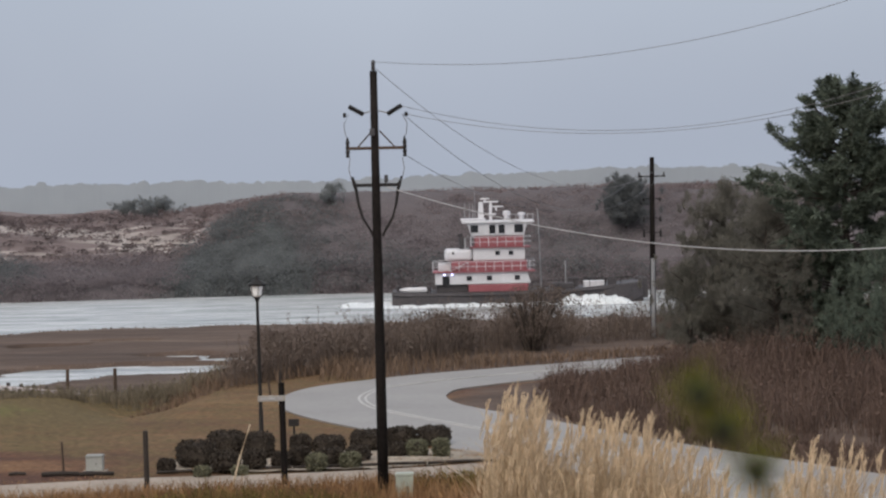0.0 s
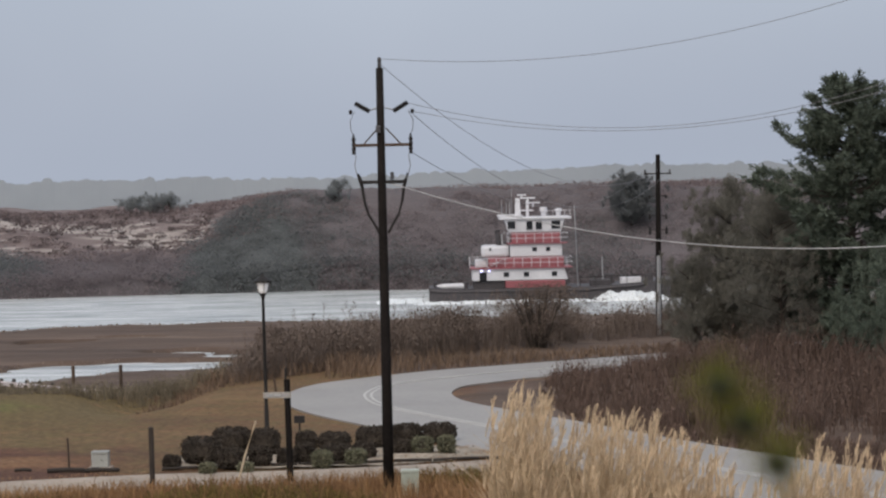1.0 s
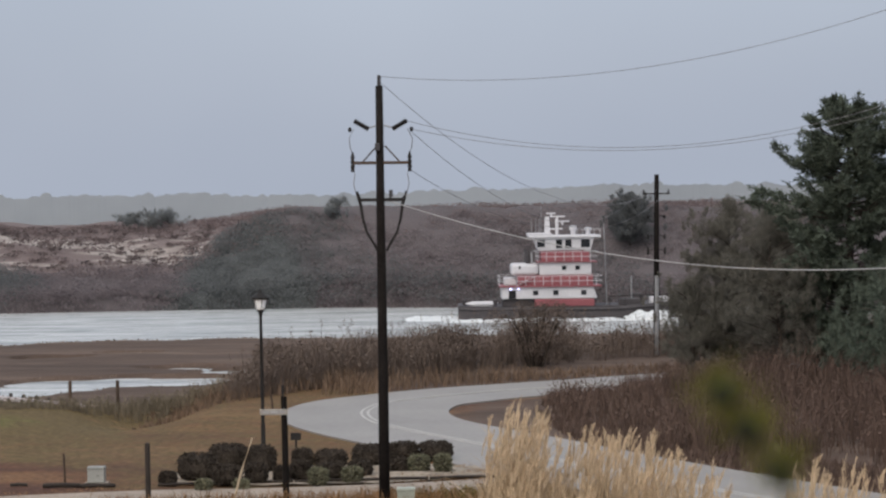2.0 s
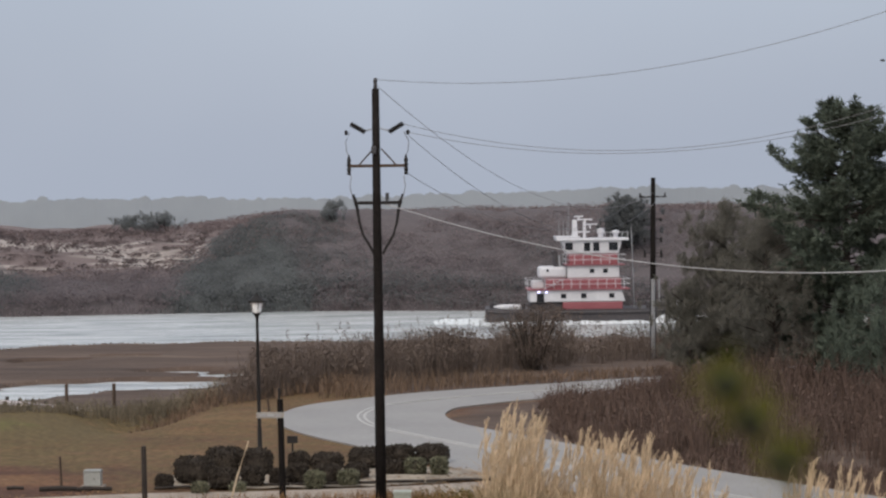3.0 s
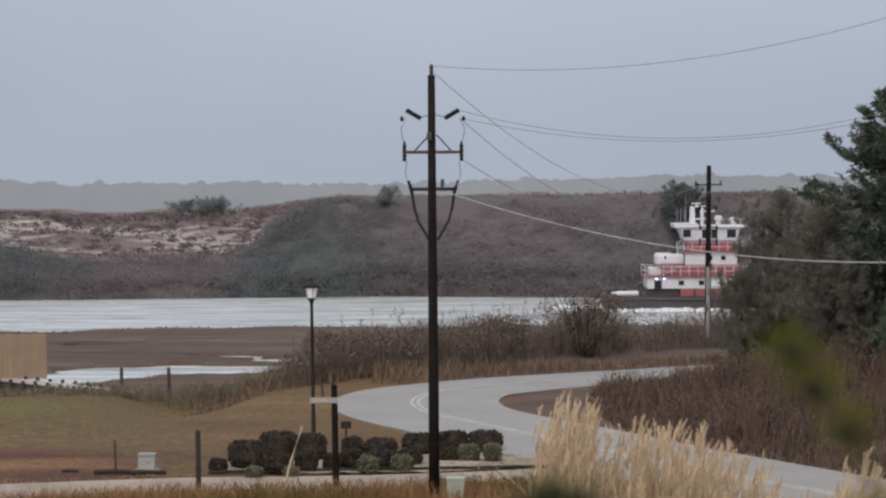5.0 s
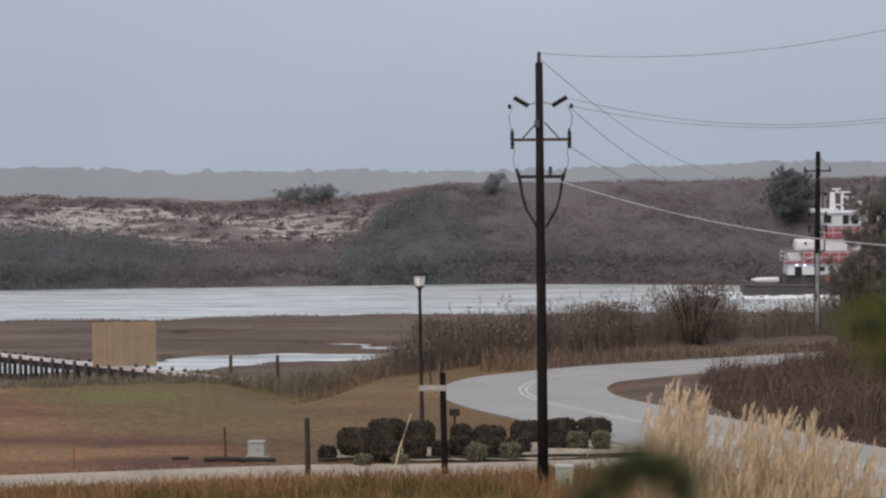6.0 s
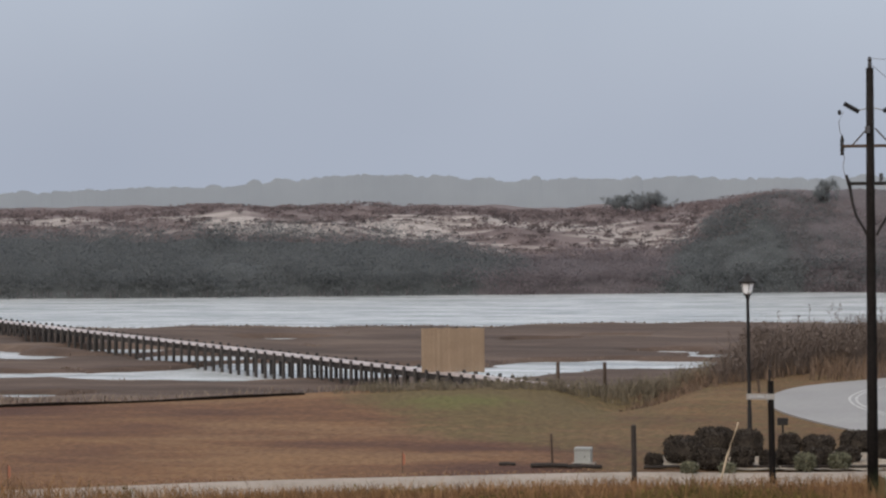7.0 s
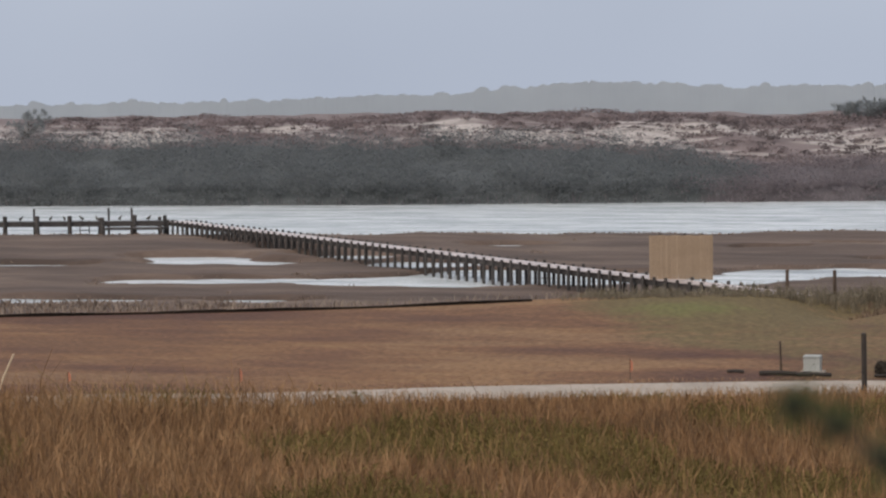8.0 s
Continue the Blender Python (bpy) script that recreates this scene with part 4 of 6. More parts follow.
def dock():
    e = empty("dock", (-82.5, 196.5, BW_Z))
    tagged(e, "weathered grey wooden dock with pilings at the river's edge", "dock")
    ux = Vector((-0.985, -0.17, 0))
    ang = math.atan2(ux.y, ux.x)
    for i, (a, b) in enumerate(((-1.2, 3.9), (3.92, 7.8), (7.82, 12), (12.02, 16), (16.02, 21))):
        bm = B()
        box(bm, a, b, -0.8, 0.8, -0.12, 0.0, 0.01)
        part("deck", bm, M_board, e).rotation_euler = (0, 0, ang)
        bm = B()
        box(bm, a, b, 0.70, 0.8, -0.42, -0.124)
        part("stringer", bm, M_board, e).rotation_euler = (0, 0, ang)
    for x, y, h, r in ((-0.5, 0.95, 0.5, 0.17), (2.1, 0.95, 0.55, 0.19), (4.9, 0.95, 0.35, 0.2), (7.7, 0.95, 0.5, 0.2), (10.5, 0.95, 0.5, 0.2), (13.3, 0.95, 0.5, 0.2), (16.2, 0.95, 0.5, 0.2), (19.2, 0.95, 0.5, 0.2),
                       (0.4, -0.95, 0.3, 0.15), (5.6, -0.95, 0.25, 0.15), (2.8, -0.95, 1.05, 0.1), (4.8, -0.95, 1.05, 0.1), (11.3, -0.95, 1.05, 0.1), (17.4, -0.95, 1.05, 0.1)):
        bm = B()
        tube(bm, [(x, y, -2.6), (x, y, h - 0.03), (x, y, h)], [r, r * 0.95, r * 0.75], 9)
        part("piling", bm, M_board, e).rotation_euler = (0, 0, ang)
    # ladder hung from the deck's edge
    bm = B()
    for x in (6.0, 6.8):
        tube(bm, [(x, 1.0, 0.1), (x, 1.05, -1.3)], 0.05, 6)
    for z in (-0.35, -0.7, -1.05):
        tube(bm, [(6.0, 1.03, z), (6.8, 1.03, z)], 0.04, 6)
    part("ladder", bm, M_board, e).rotation_euler = (0, 0, ang)
    bm = B()
    box(bm, -0.8, 4.4, 1.2, 2.9, -0.62, -0.46, 0.01)
    part("lower_deck", bm, M_board, e).rotation_euler = (0, 0, ang)
    for x in (-0.6, 1.9, 4.3):
        bm = B()
        tube(bm, [(x, 2.85, -2.6), (x, 2.85, -0.35)], 0.13, 9)
        part("piling", bm, M_board, e).rotation_euler = (0, 0, ang)
    # perched birds
    first = empty("perched_bird", (-83.6, 196.3, BW_Z + 0.001))
    tagged(first, "grey-brown water bird perched on the dock", "bird", group="perched birds")
    bird_mesh_parts(first, 0.95)
    for k, x in enumerate((1.1, 3.6, 5.6, 6.9, 8.4, 9.6, 12.2, 14.6, 16.9, 18.2)):
        p = Vector((-82.5, 196.5, BW_Z)) + ux * x
        copy_thing(first, pose(p.x, p.y, BW_Z + 0.001, 0, 0, (k * 67) % 360))


dock()

# ---- towboat ----


def towboat():
    e = empty("towboat")
    tagged(e, "red and white river towboat with a black hull, under way", "boat")
    # hull: stern at x = 0, bow at 24.3
    bm = B()
    rows = []
    for i in range(25):
        u = i / 24
        x = 24.3 * u
        half = 3.9 * min(1.0, 0.82 + u * 2.0) * (1 - max(0, (u - 0.88) / 0.12) ** 2 * 0.22)
        keel = -0.9 + 0.9 * max(0, (u - 0.86) / 0.14) ** 2 + 0.5 * max(0, (0.08 - u) / 0.08)
        top = 1.25 + 0.15 * max(0, (0.12 - u) / 0.12) + 0.75 * max(0.0, (u - 0.62) / 0.38) ** 1.4
        rows.append([bm.verts.new(q) for q in ((x, -half * 0.9, keel), (x, -half, keel + 0.6), (x, -half, top), (x, half, top), (x, half, keel + 0.6), (x, half * 0.9, keel))])
    for a, c in zip(rows, rows[1:]):
        for k in range(5):
            bm.faces.new((a[k], a[k + 1], c[k + 1], c[k]))
        bm.faces.new((a[5], a[0], c[0], c[5]))
    bm.faces.new(rows[0][::-1])
    bm.faces.new(rows[-1])
    bmesh.ops.recalc_face_normals(bm, faces=bm.faces)
    hull = part("hull", bm, M_hull, e)
    for y in (-4.0, 3.9):
        bm = B()
        tube(bm, [(0.1, y * 0.84, 1.15), (1.5, y * 0.95, 1.05), (8, y, 1.0), (15, y, 1.0), (20, y, 1.3), (23.6, y * 0.86, 1.8)], 0.14, 7)
        part("rub_rail", bm, M_hull, hull)
    for y in (-2.2, 2.2):
        bm = B()
        box(bm, 23.9, 24.8, y - 0.4, y + 0.4, 0.3, 2.35, 0.06)
        part("push_knee", bm, M_hull, e)
    bm = B()
    for x in np.arange(14.6, 23.5, 1.5):
        tube(bm, [(x, -3.6, 1.2), (x, -3.6, 2.25 + (x - 14) * 0.03)], 0.03, 5)
    tube(bm, [(14.6, -3.6, 2.25), (23.4, -3.45, 2.5)], 0.03, 5)
    part("bow_rail", bm, M_iron, e)
    for x0, x1, y0, y1, z1, m in ((15.6, 17.6, -2.6, -1.2, 1.95, M_hull), (18.6, 20.6, -2.2, -0.8, 2.1, M_white), (20.9, 21.7, -3.0, -2.2, 2.45, M_hull), (17.2, 18.2, 0.6, 1.8, 2.4, M_hull)):
        bm = B()
        box(bm, x0, x1, y0, y1, 1.2, z1, 0.08)
        part("deck_winch", bm, m, e)
    bm = B()
    lathe(bm, [(0.07, 1.2), (0.06, 4.0), (0.05, 4.3)], 7, (16.9, -1.0, 0))
    part("jackstaff", bm, M_galv, e)
    # stern gear
    bm = B()
    tube(bm, [(0.7, -2.8, 1.62), (1.4, -2.8, 1.55), (3.2, -2.8, 1.55), (3.9, -2.8, 1.68)], [0.05, 0.3, 0.32, 0.05], 9)
    part("skiff", bm, M_white, e, "white skiff on the stern deck")
    for x, y in ((0.6, -1.2), (0.6, 1.2), (2.2, 0.4), (3.6, -3.0)):
        bm = B()
        lathe(bm, [(0.2, 1.2), (0.16, 1.4), (0.24, 1.85), (0.2, 1.95)], 8, (x, y, 0))
        part("bitt", bm, M_hull, e)

    def block(name, x0, x1, half, z0, z1, m, bev=0.08, parent=e, rake=0.0):
        bm = B()
        box(bm, x0, x1, -half, half, z0, z1, bev)
        if rake:
            for v in bm.verts:
                if v.co.x > (x0 + x1) / 2:
                    v.co.x -= rake * (v.co.z - z0)
        return part(name, bm, m, parent)

    def rail(x0, x1, half, z, h, ends=True, step=0.85, m=M_white, parent=None):
        bm = B()
        for y in (-half, half):
            for zz in (0.5, 1.0):
                tube(bm, [(x0, y, z + h * zz), (x1, y, z + h * zz)], 0.028, 5)
            for x in np.arange(x0, x1 + 0.01, step):
                tube(bm, [(x, y, z), (x, y, z + h)], 0.03, 5)
        for x in (x0, x1):
            for zz in (0.5, 1.0):
                tube(bm, [(x, -half, z + h * zz), (x, half, z + h * zz)], 0.028, 5)
        return part("railing", bm, m, parent or e)

    def windows(xs, half, z0, z1, w, parent):
        for x in xs:
            for s in (-1, 1):
                bm = B()
                box(bm, x - w / 2, x + w / 2, s * half - 0.02, s * half + 0.02, z0, z1, 0.015)
                win = part("window", bm, M_dglass, parent, "dark window")
                bm = B()
                for a in ((x - w / 2 - 0.05, x - w / 2 - 0.003, z0 - 0.05, z1 + 0.05), (x + w / 2 + 0.003, x + w / 2 + 0.05, z0 - 0.05, z1 + 0.05), (x - w / 2, x + w / 2, z1 + 0.003, z1 + 0.05), (x - w / 2, x + w / 2, z0 - 0.05, z0 - 0.003)):
                    box(bm, a[0], a[1], s * half - 0.03, s * half + 0.03, a[2], a[3])
                part("window_frame", bm, M_white, parent)

    # main deck house
    low = block("base_band", 7.4, 13.2, 2.98, 1.22, 2.03, M_red)
    d1 = block("deckhouse", 4.2, 13.45, 3.0, 2.034, 3.30, M_white, 0.1)
    for v in d1.data.vertices:
        if v.co.x > 12 and v.co.z > 2.6:
            v.co.x -= 0.3
    block("aft_recess", 4.3, 7.38, 2.6, 1.22, 2.03, M_hull)
    windows((7.5, 9.45, 12.15), 3.0, 2.42, 2.92, 0.52, d1)
    bm = B()
    box(bm, 4.9, 5.6, -3.05, -3.0, 2.06, 2.95, 0.02)
    part("door", bm, M_dglass, d1)
    for x, z in ((5.1, 3.02), (5.85, 3.02)):
        bm = B()
        lathe(bm, [(0.05, 0), (0.10, 0.05), (0.09, 0.14), (0.03, 0.17)], 8, (x, -3.12, z))
        part("deck_lamp", bm, M_blue, e, "glowing blue-white deck lamp")
    # second level
    slab = block("deck_slab", 4.0, 13.9, 3.35, 3.304, 3.42, M_red, 0.03)
    block("red_band", 5.8, 13.1, 2.7, 3.424, 4.50, M_red, 0.05)
    rail(4.0, 13.9, 3.3, 3.42, 1.0, parent=slab)
    block("locker", 4.5, 5.7, 1.6, 3.424, 4.2, M_white, 0.1)
    bm = B()
    for i in range(6):
        box(bm, 5.6 + i * 0.30, 5.9 + i * 0.30, -3.05, -2.75, 3.45 + i * 0.17, 3.5 + i * 0.17)
    part("stairs", bm, M_white, e)
    d2 = block("cabin", 7.9, 12.95, 2.45, 4.504, 5.86, M_white, 0.08)
    windows((10.3, 11.6), 2.45, 5.05, 5.50, 0.45, d2)
    bm = B()
    box(bm, 5.15, 7.86, -2.3, 2.3, 4.504, 5.75, 0.3)
    stack = part("engine_casing", bm, M_white, e, smooth=False)
    bm = B()
    box(bm, 5.9, 6.1, -2.33, -2.28, 5.2, 5.5, 0.01)
    part("vent", bm, M_dglass, stack)
    for y in (-1.4, 1.4):
        bm = B()
        tube(bm, [(6.9, y, 5.7), (6.85, y, 6.9), (6.7, y, 7.3)], [0.28, 0.26, 0.26], 10)
        part("exhaust_stack", bm, M_hull, e)
    bm = B()
    tube(bm, [(7.2, -2.0, 5.75), (7.15, -2.0, 6.9), (7.5, -2.0, 7.1)], [0.1, 0.09, 0.09], 7)
    part("vent_pipe", bm, M_galv, e)
    # third level
    upper = block("upper_slab", 7.7, 13.5, 2.8, 5.864, 5.97, M_red, 0.03)
    block("upper_red_band", 8.1, 12.8, 2.2, 5.974, 7.10, M_red, 0.05)
    rail(7.75, 13.55, 2.75, 5.97, 1.0, parent=upper)
    # pilothouse with flared windows
    bm = B()
    box(bm, 7.5, 12.9, -2.3, 2.3, 7.104, 8.45, 0.05)
    for v in bm.verts:
        k = (v.co.z - 7.1) / 1.35
        v.co.x += (0.35 if v.co.x > 10 else -0.45) * k - (0 if v.co.x > 10 else -0.35)
        v.co.y *= 1 + 0.06 * k
    ph = part("pilothouse", bm, M_white, e)
    windows((8.1,), 2.40, 7.48, 8.30, 0.75, ph)
    windows((9.85, 10.75), 2.40, 7.36, 8.30, 0.6, ph)
    windows((12.4,), 2.40, 7.42, 8.30, 0.86, ph)
    for y in (-1.5, 0, 1.5):
        bm = B()
        box(bm, 13.08, 13.14, y - 0.6, y + 0.6, 7.6, 8.3, 0.01)
        part("front_window", bm, M_dglass, ph)
    roof = block("roof", 6.9, 13.9, 2.75, 8.454, 8.72, M_white, 0.09)
    block("roof_step", 6.8, 9.2, 2.2, 8.724, 8.95, M_white, 0.05)
    # masts and gear on the roof
    bm = B()
    box(bm, 8.5, 9.1, -0.4, 0.4, 8.72, 10.7, 0.06, 0.7)
    box(bm, 8.9, 10.3, -0.25, 0.25, 9.3, 9.45, 0.03)
    box(bm, 9.6, 9.9, -0.2, 0.2, 8.72, 10.5, 0.04)
    part("radar_mast", bm, M_white, e)
    for x, z, w in ((9.8, 10.62, 1.5), (10.3, 10.1, 1.4), (9.2, 10.95, 0.9)):
        bm = B()
        box(bm, x - w / 2, x + w / 2, -0.12, 0.12, z, z + 0.16, 0.04)
        tube(bm, [(x, 0, z - 0.35), (x, 0, z)], 0.1, 7)
        part("radar", bm, M_white, roof)
    for x, y in ((8.0, -0.8), (8.25, 0.9), (7.2, -1.6), (7.7, 0.2)):
        bm = B()
        tube(bm, [(x, y, 8.72), (x, y, 10.0 + 0.5 * math.sin(x * 7)), (x, y, 12.2 if x == 8.25 else 10.6)], [0.035, 0.03, 0.015], 5)
        part("antenna", bm, M_galv, roof)
    for x, h in ((11.3, 0.95), (12.75, 0.75)):
        bm = B()
        lathe(bm, [(0.25, 8.72), (0.25, 9.2), (0.38, 9.25), (0.36, 8.72 + h), (0.1, 8.8 + h)], 10, (x, -0.6, 0))
        part("searchlight", bm, M_white, roof)
    bm = B()
    for x in np.arange(11.6, 13.9, 0.55):
        tube(bm, [(x, -2.5, 8.72), (x, -2.5, 9.35)], 0.025, 5)
    tube(bm, [(11.6, -2.5, 9.35), (13.85, -2.5, 9.35)], 0.025, 5)
    part("roof_rail", bm, M_white, roof)
    bm = B()
    tube(bm, [(14.6, 1.0, 1.2), (14.4, 0.6, 9.0), (14.35, 0.5, 9.9)], [0.07, 0.06, 0.03], 6)
    part("flagstaff", bm, M_galv, e)
    # decks are low: every storey about 2.2 m
    for ob in e.children_recursive:
        for v in ob.data.vertices:
            if v.co.z > 1.2:
                v.co.z = 1.2 + (v.co.z - 1.2) * 0.915
            v.co *= 0.985
    return e


def foam_piece(name, x0, x1, y0, y1, h, seed, n=26):
    """A heaped, broken strip of foam on the water."""
    bm = B()
    grid = []
    for i in range(n + 1):
        row = []
        for j in range(7):
            u, w = i / n, j / 6
            x, y = x0 + (x1 - x0) * u, y0 + (y1 - y0) * w
            q = Vector((x * 0.7 + seed, y * 0.7, seed))
            z = h * (math.sin(math.pi * w) ** 0.7) * (0.45 + 0.9 * abs(noise.noise(q)) + 0.5 * abs(noise.noise(q * 2.7))) * math.sin(math.pi * min(1, 0.04 + u * 0.98)) ** 0.4
            row.append(bm.verts.new((x + 0.3 * noise.noise(q * 1.9), y, z - 0.03)))
        grid.append(row)
    for a, c in zip(grid, grid[1:]):
        for k in range(6):
            bm.faces.new((a[k], a[k + 1], c[k + 1], c[k]))
    return bm


boat = towboat()
wake = empty("wake")
tagged(wake, "white churned foam along the towboat's hull and stern", "wake")
part("bow_wave", foam_piece("bow_wave", 15.6, 22.8, -7.4, -3.9, 0.9, 1.3, 60), M_foam, wake)
part("side_foam", foam_piece("side_foam", -1.5, 17.0, -7.6, -3.9, 0.34, 4.1, 60), M_foam, wake)
part("far_bow_wave", foam_piece("far_bow_wave", 18.0, 25.5, 3.6, 6.5, 0.7, 7.7, 30), M_foam, wake)
part("stern_wash", foam_piece("stern_wash", -5.0, 0.8, -4.6, 4.4, 0.45, 2.2, 60), M_foam, wake)

# ---- vegetation ----


def scatter(n, x0, x1, y0, y1, keep=None):
    x, y = RNG.uniform(x0, x1, n), RNG.uniform(y0, y1, n)
    if keep is not None:
        k = keep(x, y)
        x, y = x[k], y[k]
    return np.stack([x, y, ground_z(x, y)], 1)


def road_distance(x, y):
    r = np.array([(p.x, p.y) for p in road_line])
    return np.min(np.hypot(x[:, None] - r[None, :, 0], y[:, None] - r[None, :, 1]), axis=1)


def stuff(name, vf, material, label, category):
    return tagged(cloud(name, *vf, material), label, category, kind="stuff")


def twiggy(base, heights, radii, per, size, thin=0.03, leafy=8):
    """Bare shrubs: upward, spreading twigs from each base with small leaf tufts round them."""
    k = len(base)
    b = np.repeat(base, per, axis=0)
    h = np.repeat(heights, per)
    r = np.repeat(radii, per)
    a = RNG.uniform(0, 2 * np.pi, k * per)
    q = np.sqrt(RNG.uniform(0, 1, k * per))
    foot = b + np.stack([np.cos(a) * q * r * 0.6, np.sin(a) * q * r * 0.6, -0.05 + 0 * a], 1)
    v1 = blades(foot, h * RNG.uniform(0.55, 1.12, k * per), thin, lean=0.22)
    tops = np.concatenate([base + np.array([0, 0, 0.5]) * heights[:, None], np.stack([radii, radii, heights * 0.5], 1)], 1)
    v2 = tufts(tops, size, leafy, 0.8)
    return merged([v1, v2])


# marsh grass
def in_marsh(x, y):
    e, ms = np.interp(x, *EDGE), np.interp(x, *MARSH)
    g = ground_z(x, y)
    shore = (ms - y < 2.5) | (g < -2.80)
    return (y > e + 9) & (y < ms + 1) & (g > -2.98) & (shore | (y < 128))


p = scatter(120000, -112, 26, 100, 212, in_marsh)
stuff("marsh_grass", blades(p, RNG.uniform(0.05, 0.16, len(p)) * np.interp(p[:, 1], [128, 140], [2.6, 1.0]), 0.10, 0.5), M_marsh_grass, "low brown winter marsh grass", "grass")



def on_bank(x, y):
    e = np.interp(x, *EDGE)
    return (y > e + 0.6) & (y < e + 12) & (x < 0)


p = scatter(42000, -75, 0, 84, 140, on_bank)
stuff("bank_grass", blades(p, RNG.uniform(0.12, 0.42, len(p)), 0.045, 0.3), mat("pale_bank_grass", [(0.165, 0.128, 0.098), (0.27, 0.22, 0.175)], 0.12, 0.9, 0, vary=0.2, island=True), "grey-brown rough grass on the marsh bank", "grass")


def near_panel(x, y):
    e = np.interp(x, *EDGE)
    return (y > e - 2.5) & (y < e + 9)


p = scatter(1500, -24, -9, 94, 126, near_panel)
stuff("bank_scrub", twiggy(p, RNG.uniform(0.25, 0.95, len(p)) * np.interp(p[:, 0], [-19, -14], [0.5, 1.0]), RNG.uniform(0.3, 0.7, len(p)), 16, 0.07, 0.03, 16), mat("weedy_scrub", [(0.118, 0.098, 0.068), (0.190, 0.158, 0.110)], 0.2, 0.9, 0, vary=0.3, island=True), "grey-green weedy scrub on the bank", "scrub")

# russet grass and brush along the outside of the road
def outside_bend(x, y):
    e = np.interp(x, *EDGE)
    d = road_distance(x, y)
    return (d > 3.9) & (y < e + 8) & ((y > 108 + 0.42 * (x + 6)) & (x > -5.5) | (x <= -5.5) & (x > -13) & (y > e - 9)) & (y > 100)


p = scatter(48000, -13, 34, 98, 150, lambda x, y: outside_bend(x, y) & ((road_distance(x, y) < 7.5) | (x < -4)))
stuff("roadside_grass", blades(p, RNG.uniform(0.3, 0.95, len(p)) * np.interp(p[:, 0], [-13, -10, -4, 1, 6], [0.3, 0.6, 1.0, 0.9, 0.5]), 0.05, 0.28), mat("russet_grass", [(0.108, 0.073, 0.050), (0.184, 0.125, 0.086)], 0.2, 0.9, 0, vary=0.4, island=True), "russet dry grass beside the road", "grass")


def far_strip(x, y):
    e = np.interp(x, *EDGE)
    return (y > e - 8) & (y < e + 7) & (road_distance(x, y) > 5.5) & (x > -9.5)


p = scatter(1700, -10, 36, 106, 160, far_strip)
hh = RNG.uniform(0.8, 2.0, len(p)) * np.interp(p[:, 0], [-10, -7.6, 0], [0.35, 0.95, 1.0]) + 1.0 * np.exp(-((p[:, 0] - 4.5) / 2.0) ** 2) + 0.5 * np.clip((p[:, 0] - 9) / 5, 0, 1) - 0.35 * np.exp(-((p[:, 0] - 8) / 1.8) ** 2)
q = scatter(430, -9.8, 1.0, 108, 130, far_strip)
p, hh = np.concatenate([p, q]), np.concatenate([hh, RNG.uniform(1.3, 2.35, len(q)) * np.interp(q[:, 0], [-9.8, -7.4], [0.45, 1.0])])
stuff("marsh_edge_brush", twiggy(p, hh, RNG.uniform(0.5, 1.0, len(p)), 24, 0.10, 0.03, 50), M_brush_gray, "bare grey-brown brush along the marsh edge", "brush")
# tall weeds with tufted heads standing out of the brush
p = scatter(170, -9.8, 10.0, 108, 134, far_strip)
up = RNG.uniform(1.9, 2.75, len(p)) * np.interp(p[:, 0], [-9.8, -7.4], [0.6, 1.0])
stems = blades(p, up, 0.035, 0.12)
heads = leaves(np.concatenate([stems[0].reshape(-1, 6, 3)[:, 4:].mean(1), np.full((len(p), 2), 0.09), np.full((len(p), 1), 0.2)], 1), 0.045, 22)
stuff("tall_weeds", merged([stems, heads]), M_brush_gray, "tall dead weeds with tufted heads above the brush", "weeds")
# tangled dark bush and small bushes against the river
for cx, cy, h, r, n in ((4.4, 126.0, 3.4, 2.1, 30), (-8.2, 118.5, 1.7, 1.0, 16), (0.0, 125.0, 2.2, 1.4, 14)):
    e = empty("wild_bush", (cx, cy, float(ground_z(cx, cy))))
    tagged(e, "tangled dark bare bush at the marsh edge", "bush")
    for k in range(n):
        bm = B()
        a, q = random.uniform(0, 6.28), random.uniform(0.2, 1)
        x, y = math.cos(a) * q * r, math.sin(a) * q * r
        tube(bm, [(x * 0.2, y * 0.2, -0.1), (x * 0.6, y * 0.6, h * 0.5), (x, y, h * random.uniform(0.75, 1.0))], [0.06, 0.035, 0.01], 5)
        part("stem", bm, M_bark, e)
    cs = np.stack([RNG.normal(0, r * 0.5, 64), RNG.normal(0, r * 0.5, 64), h * RNG.uniform(0.12, 0.90, 64), np.full(64, 0.5), np.full(64, 0.5), np.full(64, 0.4)], 1)
    cloud("foliage", *leaves(cs, 0.065, 130), M_brush_gray, e)

# reddish thicket inside the bend
def inside_bend(x, y):
    r = road_distance(x, y)
    return (r > 4.6) & (x > 3.8 + np.abs(y - 98) * 0.20) & (y > 80) & (x < 30) & (y < 114 + 0.5 * (x - 6))


p = scatter(2300, 3, 30, 66, 128, lambda x, y: inside_bend(x, y) | ((road_distance(x, y) > 4.2) & (x > 9) & (y > 72) & (y < 100) & (x > 6 + (96 - y) * 0.42)))
hh = (RNG.uniform(0.6, 1.9, len(p)) + 0.35 * wave(p[:, 0], p[:, 1], 1.9, 0.6)) * (0.75 + 0.35 * np.clip((p[:, 0] - 5) / 8, 0, 1))
stuff("bend_thicket", twiggy(p, hh, RNG.uniform(0.45, 0.9, len(p)), 18, 0.085, 0.032, 22), M_brush_brown, "dense reddish-brown bare thicket inside the bend", "brush")


